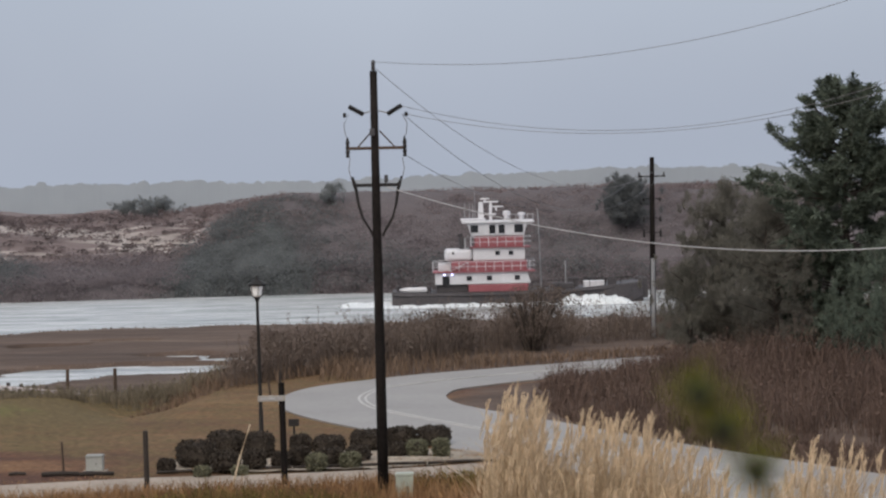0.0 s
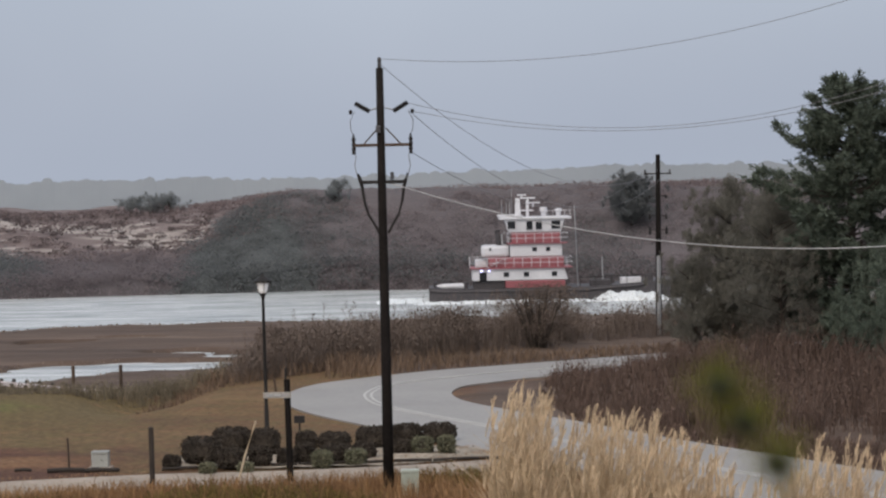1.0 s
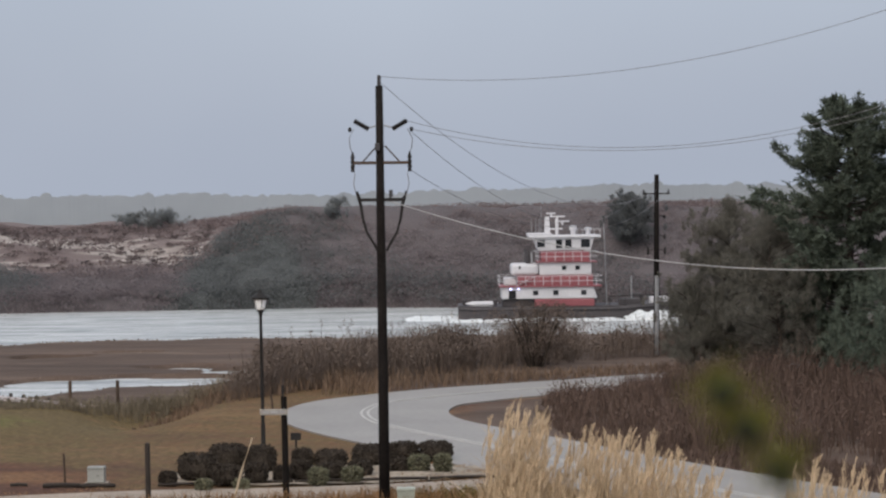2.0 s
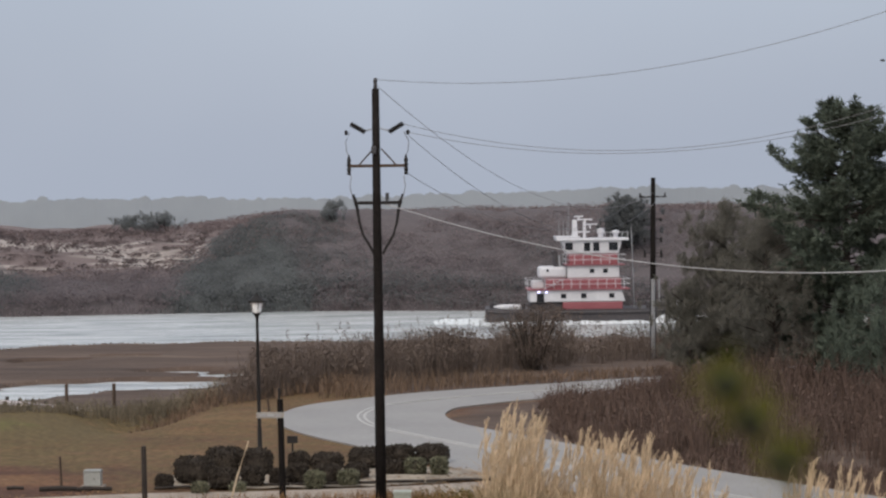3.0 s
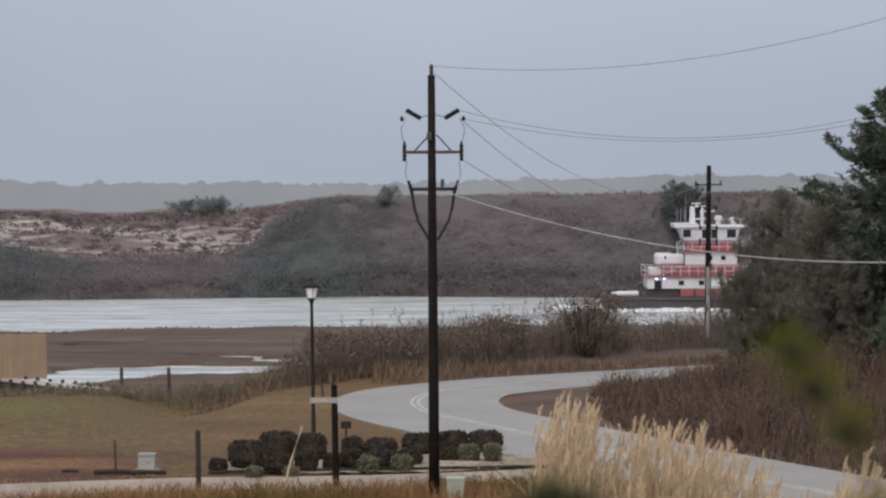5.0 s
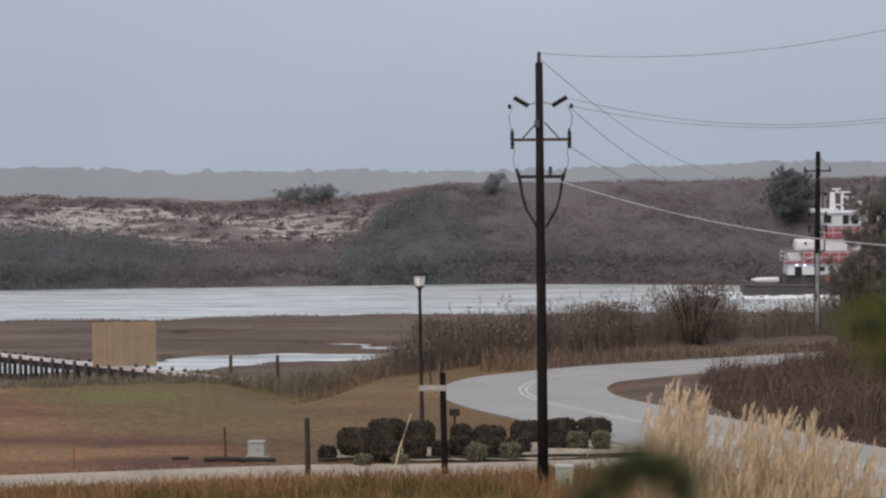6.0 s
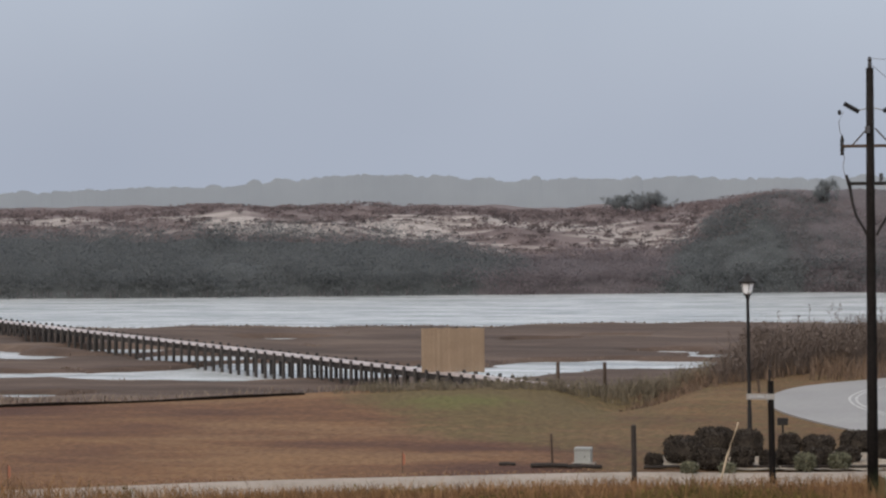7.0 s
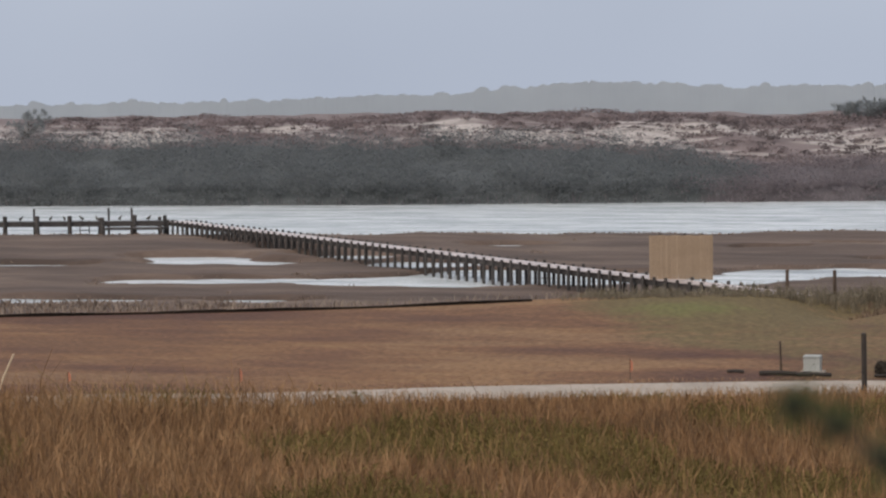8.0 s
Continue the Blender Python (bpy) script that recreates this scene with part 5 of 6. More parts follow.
def crown_tree(name, label, x, y, h, r, material, seed, limbs=16, clumps=90, per=300, leaf=0.16, low=0.12, cone=0.75, sprigs=5):
    rnd = random.Random(seed)
    g = float(ground_z(x, y))
    e = empty(name, (x, y, g))
    tagged(e, label, "tree")
    bm = B()
    tube(bm, [(0, 0, -0.2), (0.1, 0, h * 0.3), (-0.1, 0.1, h * 0.62), (0, 0, h * 0.95)], [0.03 * h * 0.8, 0.02 * h, 0.012 * h, 0.02], 9)
    part("trunk", bm, M_bark, e)
    ends = []
    for k in range(limbs):
        z = h * rnd.uniform(low + 0.05, 0.9)
        reach = r * (1 - cone * ((z / h - low) / (1 - low)) ** 1.3) * rnd.uniform(0.55, 1.06)
        a = rnd.uniform(0, 6.283)
        tip = Vector((math.cos(a) * reach, math.sin(a) * reach, z + reach * rnd.uniform(0.1, 0.5)))
        bm = B()
        tube(bm, [(0, 0, z - 0.2), (tip.x * 0.5, tip.y * 0.5, z + 0.35 * (tip.z - z)), tip], [0.05, 0.035, 0.01], 5)
        part("limb", bm, M_bark, e)
        ends.append((tip, z))
    cs = []
    for k in range(clumps):
        tip, z = ends[k % limbs]
        t = rnd.uniform(0.3, 1.08)
        c = Vector((tip.x * t, tip.y * t, z + (tip.z - z) * t))
        c += Vector((rnd.gauss(0, 0.35), rnd.gauss(0, 0.35), rnd.gauss(0, 0.35)))
        s = rnd.uniform(0.17, 0.55) * (0.5 + 0.09 * r)
        cs.append((*c, s, s, s * rnd.uniform(0.5, 1.1)))
    for tip, z in ends:
        way = Vector((tip.x, tip.y, 0.9 * math.hypot(tip.x, tip.y) * rnd.uniform(0.3, 1.2))).normalized()
        for k in range(sprigs):
            t = rnd.uniform(0.0, 0.26 * r)
            c = tip + way * t + Vector((rnd.gauss(0, 0.34), rnd.gauss(0, 0.34), rnd.gauss(0, 0.34)))
            s = 0.04 + 0.09 * rnd.random()
            cs.append((*c, s, s, s * 2.4))
    for k in range(clumps // 6):
        z = h * rnd.uniform(0.85, 1.02)
        s = rnd.uniform(0.2, 0.45)
        w = r * 0.30 * (1.05 - z / h) * 4
        cs.append((rnd.gauss(0, w), rnd.gauss(0, w), z, s, s, s * 1.3))
    cloud("crown", *leaves(np.array(cs), leaf, per, 2.7, 1.5, 0.19), material, e)
    return e


def cedar(name, label, x, y, h, r, seed, limbs, boughs):
    """A feathery evergreen: rising limbs set all round with flat sprays; boughs are (heading, height, reach, rise)."""
    rnd = np.random.default_rng(seed)
    g = float(ground_z(x, y))
    e = empty(name, (x, y, g))
    tagged(e, label, "tree")
    bm = B()
    tube(bm, [(0, 0, -0.2), (0.1, 0, h * 0.3), (-0.08, 0.1, h * 0.62), (0, 0, h * 0.96)], [0.26, 0.2, 0.12, 0.02], 9)
    part("trunk", bm, M_bark, e)
    at, way, size = [], [], []
    rows = [(rnd.uniform(0, 6.283), h * u, None, None) for u in np.linspace(0.06, 0.97, limbs)] + list(boughs)
    for a, z, reach, rise in rows:
        if reach is None:
            u = z / h
            reach = r * (0.64 + 0.45 * u - 0.98 * u ** 2.6) * rnd.uniform(0.6, 1.15) + 0.12
            rise = reach * rnd.uniform(0.25, 0.75) * (0.5 + u)
            z = min(z, h - rise * 0.8)
        out = np.array([np.cos(a), np.sin(a), 0])
        side = np.array([-np.sin(a), np.cos(a), 0])
        curve = lambda t: out * reach * t + np.array([0, 0, z + rise * t * t])
        bm = B()
        tube(bm, [tuple(curve(t)) for t in (0, 0.35, 0.7, 1.0)], [0.06, 0.04, 0.025, 0.008], 5)
        part("limb", bm, M_bark, e)
        m = int(7 + 4.2 * reach)
        for t in rnd.uniform(0.22, 1.0, m) ** 0.8:
            c = curve(t)
            ln = (0.35 + 0.34 * reach * (1.15 - t)) * rnd.uniform(0.5, 1.15)
            d = out * rnd.uniform(0.3, 1.0) + side * rnd.uniform(-1, 1) + np.array([0, 0, rnd.uniform(-0.1, 0.75)])
            d /= np.linalg.norm(d)
            q = int(14 + 26 * ln)
            w = rnd.uniform(0.05, 1.0, q)[:, None]
            at.append(c + d * ln * w + rnd.normal(0, 0.10, (q, 3)) * (1.15 - w))
            f = d + rnd.normal(0, 0.5, (q, 3))
            way.append(f / np.linalg.norm(f, axis=1)[:, None])
            size.append(np.full(q, 1.0) * (1.15 - 0.5 * w[:, 0]))
    at, way, size = np.concatenate(at), np.concatenate(way), np.concatenate(size)[:, None]
    s = np.cross(way, rnd.normal(size=at.shape))
    s *= 0.034 * size / np.linalg.norm(s, axis=1)[:, None]
    tip = at + way * 0.26 * size * rnd.uniform(0.6, 1.3, size.shape)
    v = np.stack([at - s, at + s, tip + s * 0.4, tip - s * 0.3], 1).reshape(-1, 3)
    cloud("crown", v, np.arange(len(v)).reshape(-1, 4), M_leaf_dark, e)
    return e


T = "large dark evergreen tree with feathery branches behind the thicket"
cedar("evergreen_tree", T, 17.9, 111.5, 12.5, 4.3, 21, 150, [(3.3, 7.3, 4.7, 0.9), (3.05, 7.8, 4.1, 0.8), (3.25, 9.0, 3.2, 1.5)])
cedar("evergreen_tree", T, 22.0, 113.0, 12.9, 4.6, 5, 90, [])
crown_tree("olive_tree", "grey-olive scrub tree among brush", 14.9, 115.5, 7.0, 2.8, M_leaf_olive, 8, 46, 300, 70, 0.06, 0.06, 0.35, 8)
crown_tree("olive_tree", "grey-olive scrub tree among brush", 13.4, 119.0, 7.9, 2.2, M_leaf_olive, 9, 52, 330, 68, 0.058, 0.04, 0.30)
crown_tree("scrub_tree", "low grey-olive scrub beside a utility pole", 11.4, 117.6, 4.3, 1.7, M_leaf_olive, 19, 30, 170, 60, 0.055, 0.03, 0.5)
crown_tree("olive_tree", "grey-olive scrub tree among brush", 15.6, 121.5, 7.6, 2.8, M_leaf_olive, 12, 46, 260, 56, 0.06, 0.04, 0.45)
crown_tree("olive_tree", "low dark evergreen beside the thicket", 18.2, 103.5, 5.2, 2.8, M_leaf_dark, 14, 26, 170, 60, 0.06, 0.04, 0.4)
crown_tree("olive_tree", "low olive scrub tree beside the thicket", 14.6, 110.5, 5.2, 2.4, M_leaf_olive, 15, 26, 170, 60, 0.06, 0.04, 0.4)

p = scatter(2600, 7.5, 26, 100, 124, lambda x, y: (road_distance(x, y) > 3.6) & (road_distance(x, y) < 7.5) & (y < 113 + 0.75 * (x - 7)))
stuff("roadside_brush", twiggy(p, RNG.uniform(0.6, 1.35, len(p)) * np.interp(p[:, 0], [7.5, 10], [0.5, 1.0]), RNG.uniform(0.4, 0.8, len(p)), 16, 0.085, 0.034, 12), M_brush_brown, "reddish-brown brush crowding the road's inner edge", "brush")
p = scatter(60000, 0, 16, 64, 116, lambda x, y: (road_distance(x, y) > 3.45) & (road_distance(x, y) < 6.8) & (x > 3.3 + np.abs(y - 97) * 0.10) & (y > 66))
stuff("verge_growth", blades(p, RNG.uniform(0.1, 0.42, len(p)), 0.04, 0.4), M_brush_brown, "low reddish-brown growth along the road verge", "grass")

# clipped bushes in the bed


def clipped_bush(name, label, x, y, r, h, material, n=1500, leaf=0.055):
    e = empty(name, (x, y, float(ground_z(x, y)) + 0.05))
    tagged(e, label, "bush", group="bushes in the bed")
    bm = B()
    tube(bm, [(0, 0, -0.1), (0.03, 0, h * 0.5)], [0.04, 0.02], 6)
    part("stem", bm, M_bark, e)
    bm = B()
    bmesh.ops.create_icosphere(bm, subdivisions=3, radius=1.0)
    for v in bm.verts:
        c = v.co
        v.co = Vector([math.copysign(abs(a) ** 0.7, a) for a in c]) * (0.86 + 0.05 * noise.noise(c * 2 + Vector((x, y, 0))))
        v.co = Vector((v.co.x * r, v.co.y * r, h * 0.53 + v.co.z * h * 0.5))
    part("inner_growth", bm, M_box, e)
    d = RNG.normal(size=(n, 3))
    d /= np.linalg.norm(d, axis=1)[:, None]
    q = np.sign(d) * np.abs(d) ** 0.7
    lump = 1 + 0.06 * np.sin(5 * d[:, 0] + x) * np.cos(6 * d[:, 1]) + RNG.normal(0, 0.03, n)
    rad = np.where(RNG.uniform(size=n) < 0.75, 1.0, RNG.uniform(0.6, 1.0, n))
    c = np.stack([q[:, 0] * r * lump * rad, q[:, 1] * r * lump * rad, h * 0.53 + q[:, 2] * h * 0.5 * lump * rad], 1)
    c = c[c[:, 2] > 0.03]
    rows = np.concatenate([c, np.full((len(c), 3), 0.02)], 1)
    cloud("foliage", *leaves(rows, leaf, 2), material, e)
    return e


DB = "dark clipped evergreen bush in the mulch bed"
for x, y, r, h in ((-7.56, 74.9, 0.62, 0.93), (-6.92, 78.0, 0.61, 0.92), (-5.82, 77.0, 0.48, 0.95), (-4.59, 78.0, 0.33, 0.71), (-3.73, 78.2, 0.5, 0.64), (-2.52, 78.9, 0.57, 0.74), (-1.48, 80.4, 0.49, 0.66), (-0.44, 80.4, 0.57, 0.66),
                   (-6.56, 73.5, 0.42, 0.67), (-5.73, 73.9, 0.34, 0.69), (-4.96, 74.1, 0.27, 0.56), (-4.47, 74.6, 0.29, 0.68), (-3.52, 74.4, 0.39, 0.65), (-2.73, 75.7, 0.37, 0.53), (-1.6, 76.8, 0.34, 0.49), (-8.33, 73.7, 0.25, 0.42)):
    clipped_bush("clipped_bush", DB, x, y + 0.5, 0.95 * r, 0.82 * h, M_box)
for x, y, r, h in ((-3.87, 73.9, 0.28, 0.45), (-2.9, 74.5, 0.29, 0.4), (-0.93, 77.2, 0.32, 0.47), (-0.2, 77.0, 0.25, 0.51), (-7.13, 72.7, 0.22, 0.26), (-6.05, 72.9, 0.19, 0.24)):
    clipped_bush("leafy_shrub", "small pale green leafy shrub in the mulch bed", x, y, r, h, M_box_pale, 1300, 0.06)
p = scatter(260, -8.4, 1.2, 74.2, 79.0)
stuff("bed_weeds", blades(np.repeat(p, 14, 0) + RNG.normal(0, 0.07, (len(p) * 14, 3)) * [1, 1, 0], RNG.uniform(0.05, 0.14, len(p) * 14), 0.02, 0.5), M_field_orange, "dry tufts in the mulch bed", "grass")

# tall field grass in front of the drive
def field(x, y):
    d = np.array([(q.x, q.y) for q in drive_line])
    dist = np.min(np.hypot(x[:, None] - d[None, :, 0], y[:, None] - d[None, :, 1]), axis=1)
    yd = np.interp(x, d[:, 0], d[:, 1])
    return (y < yd) & (dist > 1.9) & (road_distance(x, y) > 4)


p = scatter(95000, -40, 3, 46, 72, field)
gr = np.clip(0.5 + 0.5 * wave(p[:, 0], p[:, 1] * 1.4, 3.2, 0.5), 0, 1) + 0.75 * np.exp(-(((p[:, 0] + 15.5) / 4.5) ** 2 + ((p[:, 1] - 55) / 5.5) ** 2)) - 0.4 * np.exp(-(((p[:, 0] + 24) / 5) ** 2 + ((p[:, 1] - 53) / 6) ** 2))
tall = RNG.uniform(size=len(p)) < 0.015
fade = np.interp(p[:, 0], [-25, -18.5, -12, 0], [1.5, 0.42, 0.5, 0.7])
fade = fade + (1 - np.minimum(fade, 1)) * smooth(2.0, 5.5, np.interp(p[:, 0], [q.x for q in drive_line], [q.y for q in drive_line]) - p[:, 1])
h = RNG.uniform(0.30, 0.75, len(p)) * fade * np.where(tall, 1.7, 1)
g = (gr > 0.66) & (RNG.uniform(size=len(p)) < 0.8)
stuff("field_grass", blades(p[~g], h[~g], 0.024, 0.26), M_field_orange, "tall orange-brown dry field grass", "grass")
weed = RNG.uniform(size=g.sum()) < 0.16
clump = np.concatenate([p[g][weed] + np.stack([0 * h[g][weed], 0 * h[g][weed], 0.45 * h[g][weed]], 1), np.stack([0.22 + 0 * h[g][weed], 0.22 + 0 * h[g][weed], 0.4 * h[g][weed]], 1)], 1)
stuff("field_weeds", merged([blades(p[g], h[g] * 0.75, 0.03, 0.35), leaves(clump, 0.06, 8)]), M_field_green, "dull green weeds among dry grass", "weeds")
p = scatter(26000, -45, -9, 58, 78, lambda x, y: np.abs(y - np.interp(x, [q.x for q in drive_line], [q.y for q in drive_line]) - 2.2) < 0.6)
stuff("verge_grass", blades(p, RNG.uniform(0.03, 0.09, len(p)), 0.03, 0.6), mat("stubble", [(0.23, 0.138, 0.078), (0.34, 0.225, 0.130)], 0.1, 0.9, 0, vary=0.15, island=True), "short dry grass along the drive", "grass")

# straw reeds in front of the road


def reeds():
    n = 2400
    x = RNG.uniform(0.7, 9.7, n)
    y = RNG.uniform(49.5, 54.0, n)
    px = x / y * 52
    keep = RNG.uniform(size=n) < np.interp(px, [0.6, 0.85, 1.9, 2.1, 2.7, 2.9, 4.3, 4.8, 5.4, 6.0, 6.8, 7.1, 8.2, 8.6, 9.4], [0.2, 1, 1, 0.4, 0.4, 0.6, 0.6, 0.4, 0.22, 0.06, 0.05, 0.22, 0.22, 0.1, 0.08])
    x, y, px = x[keep], y[keep], px[keep]
    top = np.interp(px, [0.6, 0.85, 1.25, 1.85, 2.0, 2.5, 2.9, 3.4, 4.2, 4.6, 5.1, 5.8, 6.8, 7.1, 7.5, 8.1, 9.0, 9.4], [3.0, 3.75, 4.1, 4.0, 3.35, 3.4, 3.75, 3.35, 3.4, 3.0, 2.7, 2.3, 2.2, 2.65, 2.8, 2.75, 2.25, 2.1])
    k = len(x)
    top = top * np.where(RNG.uniform(size=k) < 0.22, RNG.uniform(0.88, 1.04, k), RNG.uniform(0.5, 0.88, k))
    base = np.stack([x, y, ground_z(x, y)], 1)
    stems = blades(base, top * 0.9, 0.022, 0.035, 0.1, (0.02, 0))
    lv = blades(np.repeat(base, 7, 0) + np.stack([0 * np.repeat(x, 7), 0 * np.repeat(x, 7), RNG.uniform(0.05, 0.6, k * 7) * np.repeat(top, 7)], 1), RNG.uniform(0.5, 1.2, k * 7), 0.026, 0.30, 0.4, (0.08, 0))
    tips = stems[0].reshape(-1, 6, 3)[:, 4:].mean(1)
    # plumes: many fine hairs that stand off a nodding axis
    m = 23
    t = np.tile(np.linspace(0, 1, m), k)
    a = np.repeat(tips, m, 0)
    ln = np.repeat(RNG.uniform(0.30, 0.55, k), m)
    lean = np.repeat(RNG.uniform(-0.05, 0.28, k), m)
    at = a + np.stack([lean * t * ln + 0.25 * lean * t * t, 0 * t, t * ln - 0.12], 1)
    hairs = blades(at + RNG.normal(0, 0.012, at.shape), 0.26 * (1.12 - t), 0.016, 0.16, 0.2, (0.14, 0))
    e = stuff("reed_bed", merged([stems, lv]), M_reed, "tall straw-coloured dry reeds beside the road", "reeds")
    stuff("reed_plumes", hairs, mat("reed_plume", [(0.45, 0.338, 0.222), (0.65, 0.52, 0.362)], 0.5, 0.9, 0, vary=0.3, island=True), "pale feathery plumes of dry reeds", "reeds")


reeds()

# ---- far shore ----


def far_points(n, r0, r1, keep, x0=-150, x1=62):
    x = RNG.uniform(x0, x1, n)
    y = np.interp(x, *SHORE) + RNG.uniform(r0, r1, n)
    k = keep(x, y)
    x, y = x[k], y[k]
    return np.stack([x, y, ground_z(x, y)], 1)


def scrub(pts, r, h, per, size, flat=0.8, tall=1.0):
    k = len(pts)
    rr, hh = RNG.uniform(*r, k), RNG.uniform(*h, k) * tall * (0.85 + 0.28 * wave(pts[:, 0], pts[:, 1], 8.0, 1.9))
    hh = np.clip(hh, 0.25, 4.7)
    c = np.concatenate([pts + np.stack([0 * rr, 0 * rr, hh * 0.5 - 0.92 * undergrowth(pts[:, 0], pts[:, 1])], 1), np.stack([rr, rr, hh * 0.5 * flat], 1)], 1)
    return tufts(c, size * 1.05, per)


p = far_points(4300, 0.5, 31, lambda x, y: (hill_amount(x, y) < 0.6) & (y - np.interp(x, *SHORE) < 21 + 12 * smooth(-50, -70, x)))
tall = np.interp(p[:, 0], [-90, -56, -46], [1.5, 1.4, 0.9])
bare = smooth(-53, -43, p[:, 0] + 4.0 * wave(p[:, 0], p[:, 1], 6.0, 0.4)) * (1 - smooth(-31, -27, p[:, 0])) + 0.16 * (wave(p[:, 0], p[:, 1], 5.0, 2.2) > 1.1) > RNG.uniform(0.1, 0.9, len(p))
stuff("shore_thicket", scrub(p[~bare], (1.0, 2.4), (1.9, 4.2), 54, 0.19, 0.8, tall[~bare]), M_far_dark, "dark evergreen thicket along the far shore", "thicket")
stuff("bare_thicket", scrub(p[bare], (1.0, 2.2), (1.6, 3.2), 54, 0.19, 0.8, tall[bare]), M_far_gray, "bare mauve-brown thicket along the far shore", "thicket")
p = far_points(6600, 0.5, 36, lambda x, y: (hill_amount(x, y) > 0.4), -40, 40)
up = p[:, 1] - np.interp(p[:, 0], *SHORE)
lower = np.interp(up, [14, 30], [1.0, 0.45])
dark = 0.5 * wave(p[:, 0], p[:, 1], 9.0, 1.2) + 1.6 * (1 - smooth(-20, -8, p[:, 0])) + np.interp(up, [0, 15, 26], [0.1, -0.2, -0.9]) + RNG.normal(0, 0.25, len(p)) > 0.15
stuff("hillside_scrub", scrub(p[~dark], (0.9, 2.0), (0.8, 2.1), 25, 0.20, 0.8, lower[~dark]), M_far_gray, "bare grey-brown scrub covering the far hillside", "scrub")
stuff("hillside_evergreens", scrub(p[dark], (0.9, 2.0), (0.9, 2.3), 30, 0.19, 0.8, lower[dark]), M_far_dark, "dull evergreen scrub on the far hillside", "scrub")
p = far_points(6000, 10, 75, lambda x, y: (hill_amount(x, y) < 0.5))
dens = RNG.uniform(size=len(p)) < 1.0 - 0.9 * sand_amount(p[:, 0], p[:, 1])
stuff("dune_scrub", scrub(p[dens], (0.5, 1.7), (0.3, 1.0), 21, 0.27), M_far_red, "reddish-brown low scrub on the sand dunes", "scrub")
p = far_points(1500, 20, 60, lambda x, y: hill_amount(x, y) < 0.4)
stuff("dune_bushes", scrub(p, (0.4, 1.2), (0.4, 1.0), 30, 0.25), mat("dune_bush", [(0.120, 0.098, 0.097), (0.160, 0.132, 0.130)], 0.05, 0.95, 0, vary=0.1, island=True, spec=0.03, thin=0.5), "dark low bushes dotted over pale sand", "bushes")
p = far_points(3600, 15, 60, lambda x, y: (hill_amount(x, y) > 0.5), -40, 45)
stuff("hilltop_scrub", scrub(p, (0.7, 1.6), (0.9, 1.7), 20, 0.21), M_far_red, "russet scrub along the far hilltop", "scrub")
p = far_points(800, -0.5, 1.4, lambda x, y: x > -400)
stuff("shore_reeds", blades(p, RNG.uniform(0.4, 1.1, len(p)), 0.10, 0.2), M_far_gray, "pale grey reeds along the far waterline", "reeds")
p = far_points(1700, -0.4, 5.0, lambda x, y: x > -400)
green = (p[:, 0] < -46) | ((p[:, 0] > -32) & (p[:, 0] < -14))
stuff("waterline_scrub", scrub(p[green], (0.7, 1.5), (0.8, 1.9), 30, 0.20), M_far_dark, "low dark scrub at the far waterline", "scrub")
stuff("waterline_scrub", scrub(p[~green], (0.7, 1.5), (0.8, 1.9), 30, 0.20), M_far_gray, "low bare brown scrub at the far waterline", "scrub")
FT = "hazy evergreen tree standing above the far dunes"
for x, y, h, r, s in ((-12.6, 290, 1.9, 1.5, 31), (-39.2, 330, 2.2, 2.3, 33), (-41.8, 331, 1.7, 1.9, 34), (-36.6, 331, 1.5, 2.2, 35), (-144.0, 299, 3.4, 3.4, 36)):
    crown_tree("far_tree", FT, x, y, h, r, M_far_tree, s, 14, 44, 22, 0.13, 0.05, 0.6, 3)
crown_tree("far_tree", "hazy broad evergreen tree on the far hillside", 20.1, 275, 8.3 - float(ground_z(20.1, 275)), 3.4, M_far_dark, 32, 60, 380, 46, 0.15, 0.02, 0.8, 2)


def far_woods():
    """A wooded ridge on the skyline, about a kilometre off: lumpy crowns in rows over a solid bank."""
    def crest(a):
        c = np.interp(a, [-0.62, -0.476, -0.44, -0.37, -0.33, -0.31, -0.27, -0.24, -0.21, -0.18, -0.14, -0.05, 0.03, 0.08, 0.12, 0.32], [7.5, 8.8, 9.6, 9.0, 11.2, 10.4, 12.2, 14.6, 14.3, 12.5, 12.6, 11.8, 12.7, 14.6, 13.4, 13.4])
        return c + 0.30 * wave(a * 900, 0 * a, 19.0, 0.3) + 0.2 * wave(a * 900, 0 * a, 6.0, 1.3)

    a = np.linspace(-0.64, 0.34, 3600)
    d = 940.0
    crowns = np.zeros(len(a))
    for k in range(620):
        c = RNG.uniform(-0.64, 0.34)
        w, h = (RNG.uniform(0.0014, 0.0042), RNG.uniform(0.8, 1.9)) if k % 13 == 0 else (RNG.uniform(0.0008, 0.0030), RNG.uniform(0.2, 0.7))
        crowns = np.maximum(crowns, h * np.sqrt(np.clip(1 - ((a - c) / w) ** 2, 0, 1)))
    z = crest(a) - 0.8 + crowns + np.convolve(RNG.normal(0, 0.55, len(a)), np.ones(9) / 9, 'same')
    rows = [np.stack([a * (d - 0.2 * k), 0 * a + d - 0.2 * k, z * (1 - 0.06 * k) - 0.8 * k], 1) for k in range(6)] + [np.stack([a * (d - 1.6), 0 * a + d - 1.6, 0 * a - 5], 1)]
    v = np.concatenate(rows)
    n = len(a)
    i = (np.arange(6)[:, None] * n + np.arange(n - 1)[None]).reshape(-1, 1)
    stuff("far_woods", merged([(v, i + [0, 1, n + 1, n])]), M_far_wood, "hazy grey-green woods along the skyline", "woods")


far_woods()

# ---- twigs close to the camera ----


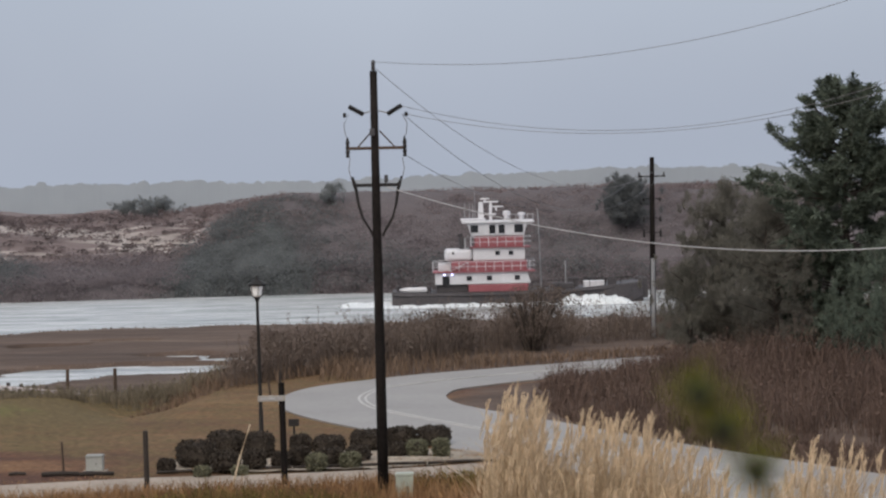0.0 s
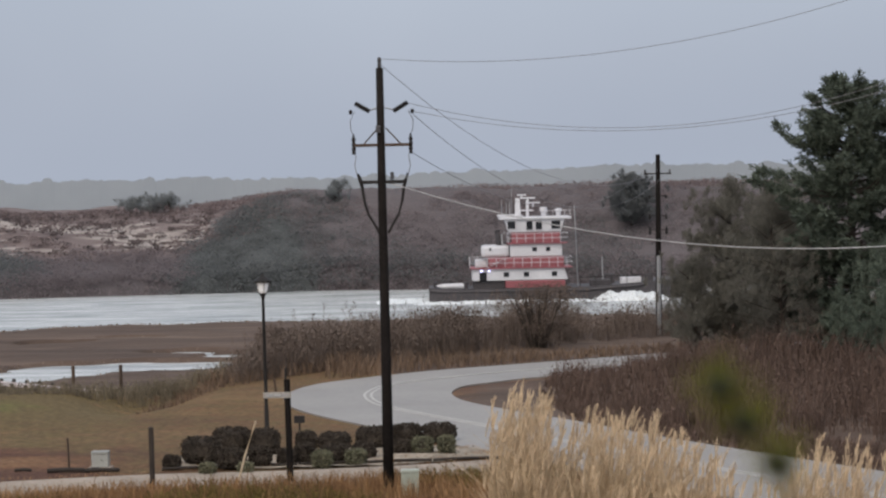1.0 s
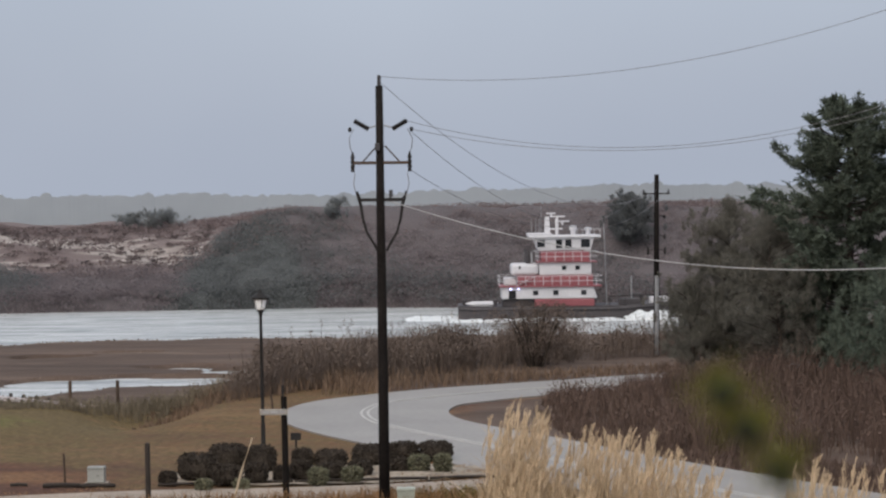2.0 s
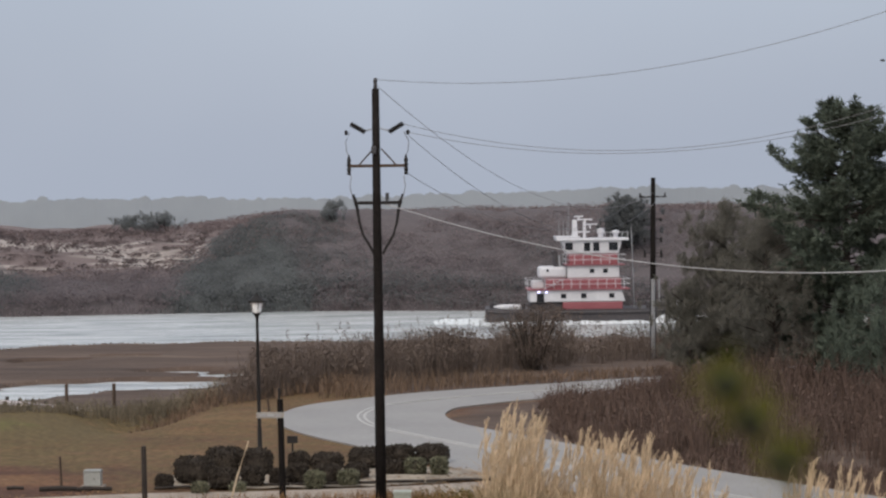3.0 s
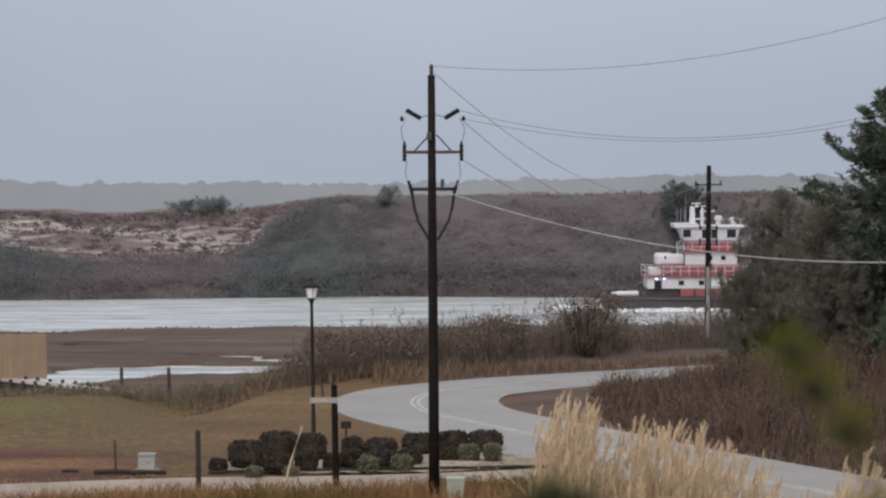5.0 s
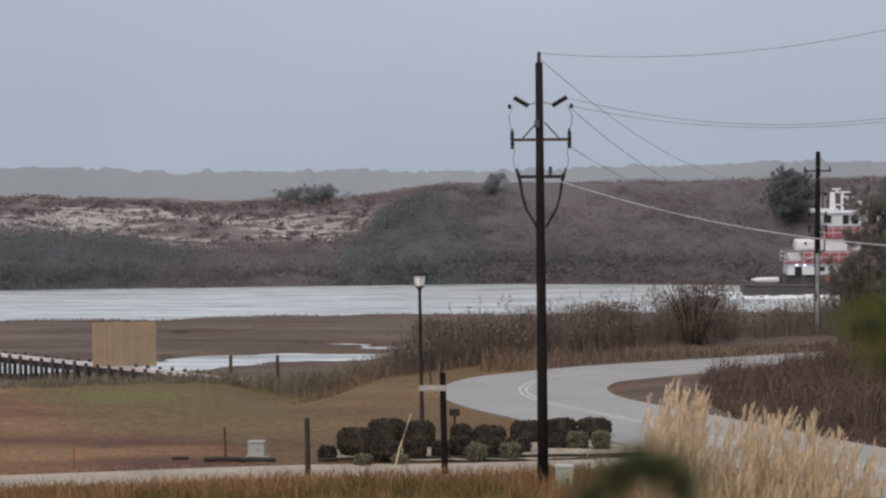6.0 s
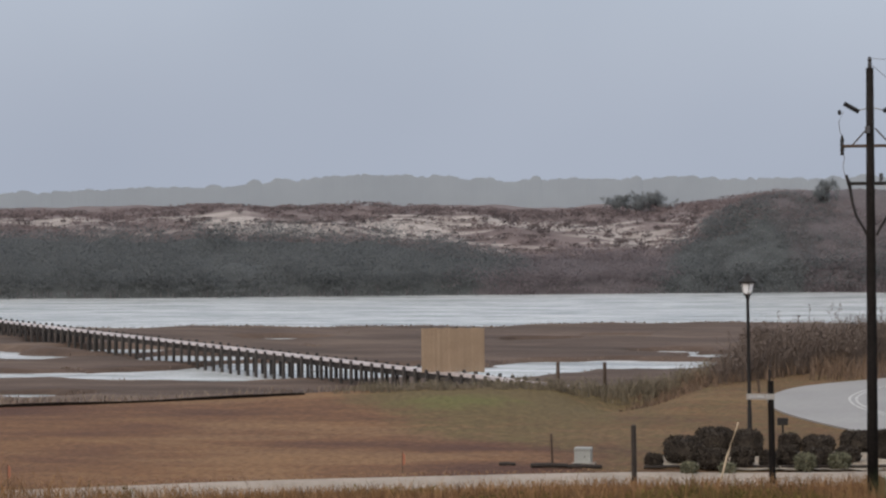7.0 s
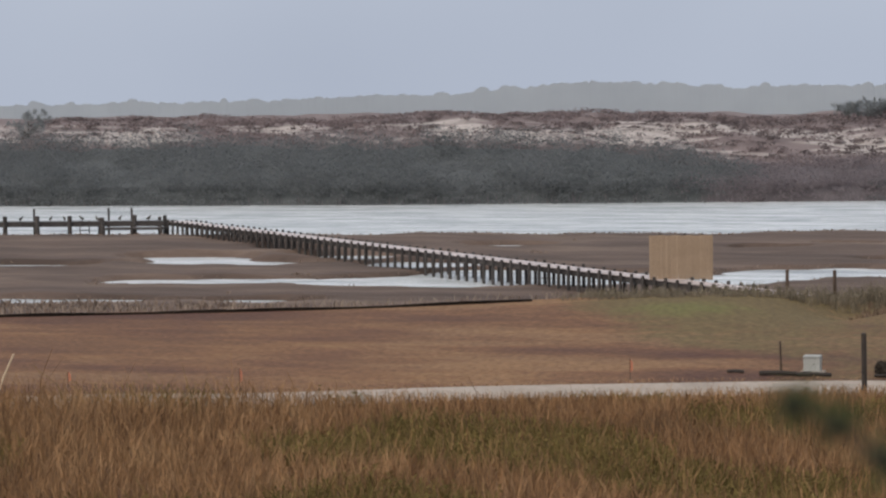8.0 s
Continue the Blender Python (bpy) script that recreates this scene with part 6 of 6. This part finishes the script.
def ray_point(turn, drop, dist):
    a, b = radians(turn), radians(drop)
    return Vector((-math.sin(a) * dist, math.cos(a) * dist, EYE - math.tan(b) * dist))


def twig(name, top, joints, seed, leaf=0.017, per=8, spread=0.024, bud=0.013, leaf_material=None):
    """A drooping leafy twig; joints are offsets from its top."""
    e = empty(name, top)
    tagged(e, "green leafy twig with dark buds close to the lens", "twig")
    bm = B()
    tube(bm, joints, [0.004] * (len(joints) - 2) + [0.006, 0.02], 5)
    part("stem", bm, M_bark, e)
    for j in joints[:-2]:
        bm = B()
        bmesh.ops.create_icosphere(bm, subdivisions=2, radius=bud)
        for v in bm.verts:
            v.co = Vector(j) + Vector((v.co.x * 1.0, v.co.y, v.co.z * 0.9)) * (1 + 0.2 * math.sin(40 * v.co.x + seed))
        part("bud", bm, M_bud, e)
        n = per * 7
        d = RNG.normal(size=(n, 3)) + np.array([-0.15, 0, 0.5])
        d /= np.linalg.norm(d, axis=1)[:, None]
        w = np.cross(d, RNG.normal(size=(n, 3)))
        w *= 0.0016 / np.linalg.norm(w, axis=1)[:, None]
        foot = np.array(j) + d * 0.004
        tip = foot + d * (leaf + spread) * RNG.uniform(0.5, 1.15, (n, 1))
        v = np.stack([foot - w, foot + w, tip + w * 0.4, tip - w * 0.4], 1).reshape(-1, 3)
        cloud("needles", v, np.arange(4 * n).reshape(-1, 4), leaf_material or M_twig_leaf, e)
    return e


twig_a = twig("twig", ray_point(-5.90, 4.66, 2.4), [(0, 0, 0), (0.022, 0, -0.036), (0.053, 0, -0.076), (0.09, 0, -0.16), (0.12, 0, -0.9), (0.14, 0, -8.1)], 1)
twig_b = twig("twig", (0.05, 2.6, 7.98), [(-0.055, 0, -0.030), (-0.028, 0, -0.012), (0.0, 0, 0.0), (0.022, 0, -0.004), (0.045, 0, -0.020), (0.06, 0, -0.1), (0.07, 0, -0.9), (0.10, 0, -7.95)], 2, 0.017, 15, 0.020, 0.006, M_twig_dark)
twig_c = twig("twig", (-0.31, 2.38, 8.03), [(0, 0, 0), (0.042, 0, -0.018), (0.085, 0, -0.05), (0.13, 0, -0.12), (0.16, 0, -0.8), (0.20, 0, -7.98)], 3, 0.016, 13, 0.017, 0.013, M_twig_dark)

# ---- a gull that crosses the view ----


def flying_bird():
    e = empty("flying_bird")
    tagged(e, "dark sea bird flying across the sky", "bird")
    bm = B()
    tube(bm, [(-0.25, 0, 0), (-0.08, 0, 0), (0.1, 0, 0.02), (0.24, 0, 0.03)], [0.01, 0.07, 0.07, 0.015], 8)
    part("body", bm, M_bird, e)
    for s in (-1, 1):
        bm = B()
        rows = []
        for y, x, z, w in ((0.03, 0.0, 0.02, 0.11), (0.28, 0.05, 0.10, 0.09), (0.55, -0.04, 0.06, 0.03)):
            rows.append([bm.verts.new((x + w, s * y, z)), bm.verts.new((x - w, s * y, z)), bm.verts.new((x - w, s * y, z + 0.014)), bm.verts.new((x + w, s * y, z + 0.014))])
        for a, c in zip(rows, rows[1:]):
            for k in range(4):
                bm.faces.new((a[k], a[(k + 1) % 4], c[(k + 1) % 4], c[k]))
        bm.faces.new(rows[0])
        bm.faces.new(rows[-1][::-1])
        bmesh.ops.recalc_face_normals(bm, faces=bm.faces)
        part("wing", bm, M_bird, e)
    return e


gull = flying_bird()
for piece in gull.children:
    for v in piece.data.vertices:
        v.co *= 0.9

# ---- what moves ----
BOAT_Y = 242.0
BOAT_ROWS = [(0, -4.95), (2, 1.03), (4, 7.01), (6, 12.99), (8, 18.97)]
GULL_ROWS = [(0.0, 98.66, 178.48, 73.59), (3.2, 28.37, 187.87, 17.14), (3.5, 21.78, 188.75, 14.66), (3.8, 13.96, 189.49, 10.45), (4.0, 4.25, 189.95, 10.02), (4.4, -14.13, 189.47, 15.9), (4.5, -17.71, 189.17, 18.1), (4.7, -24.98, 188.35, 20.79), (8.0, -144.93, 174.82, 65.17)]
TWIG_ROWS = [(0.0, 0.240, 8.140), (1.0, 0.250, 8.150), (1.5, 0.253, 8.160), (3.0, 0.272, 8.168), (3.5, 0.278, 8.170), (4.5, 0.287, 8.196), (5.8, 0.237, 8.218), (6.0, 0.222, 8.226), (8.0, 0.230, 8.200)]
TWIG_B_ROWS = [(0.0, 0.050, 7.970), (4.5, 0.060, 8.020), (6.0, 0.010, 8.062), (6.5, -0.030, 8.086), (6.7, -0.013, 8.080), (7.0, 0.030, 8.060), (8.0, 0.050, 8.040)]
TWIG_C_ROWS = [(0.0, -0.300, 8.010), (7.0, -0.300, 8.020), (7.4, -0.310, 8.030), (7.5, -0.300, 8.046), (7.8, -0.342, 8.037), (8.0, -0.343, 8.038)]


def motions():
    rows = [(t, pose(x, BOAT_Y, -3.0 + 0.03 * math.sin(1.3 * t), 0, 0, 0)) for t, x in BOAT_ROWS]
    walk(boat, rows)
    walk(wake, [(t, pose(x, BOAT_Y, -3.0, 0, 0, 0)) for t, x in BOAT_ROWS])
    for thing, y, keyed in ((twig_a, 2.385, TWIG_ROWS), (twig_b, 2.6, TWIG_B_ROWS), (twig_c, 2.38, TWIG_C_ROWS)):
        walk(thing, [(t, pose(x, y, z, 0, 0, 0)) for t, x, z in keyed])
    walk(gull, [(t, pose(x, y, z, 0, 0, 180)) for t, x, y, z in GULL_ROWS])


motions()
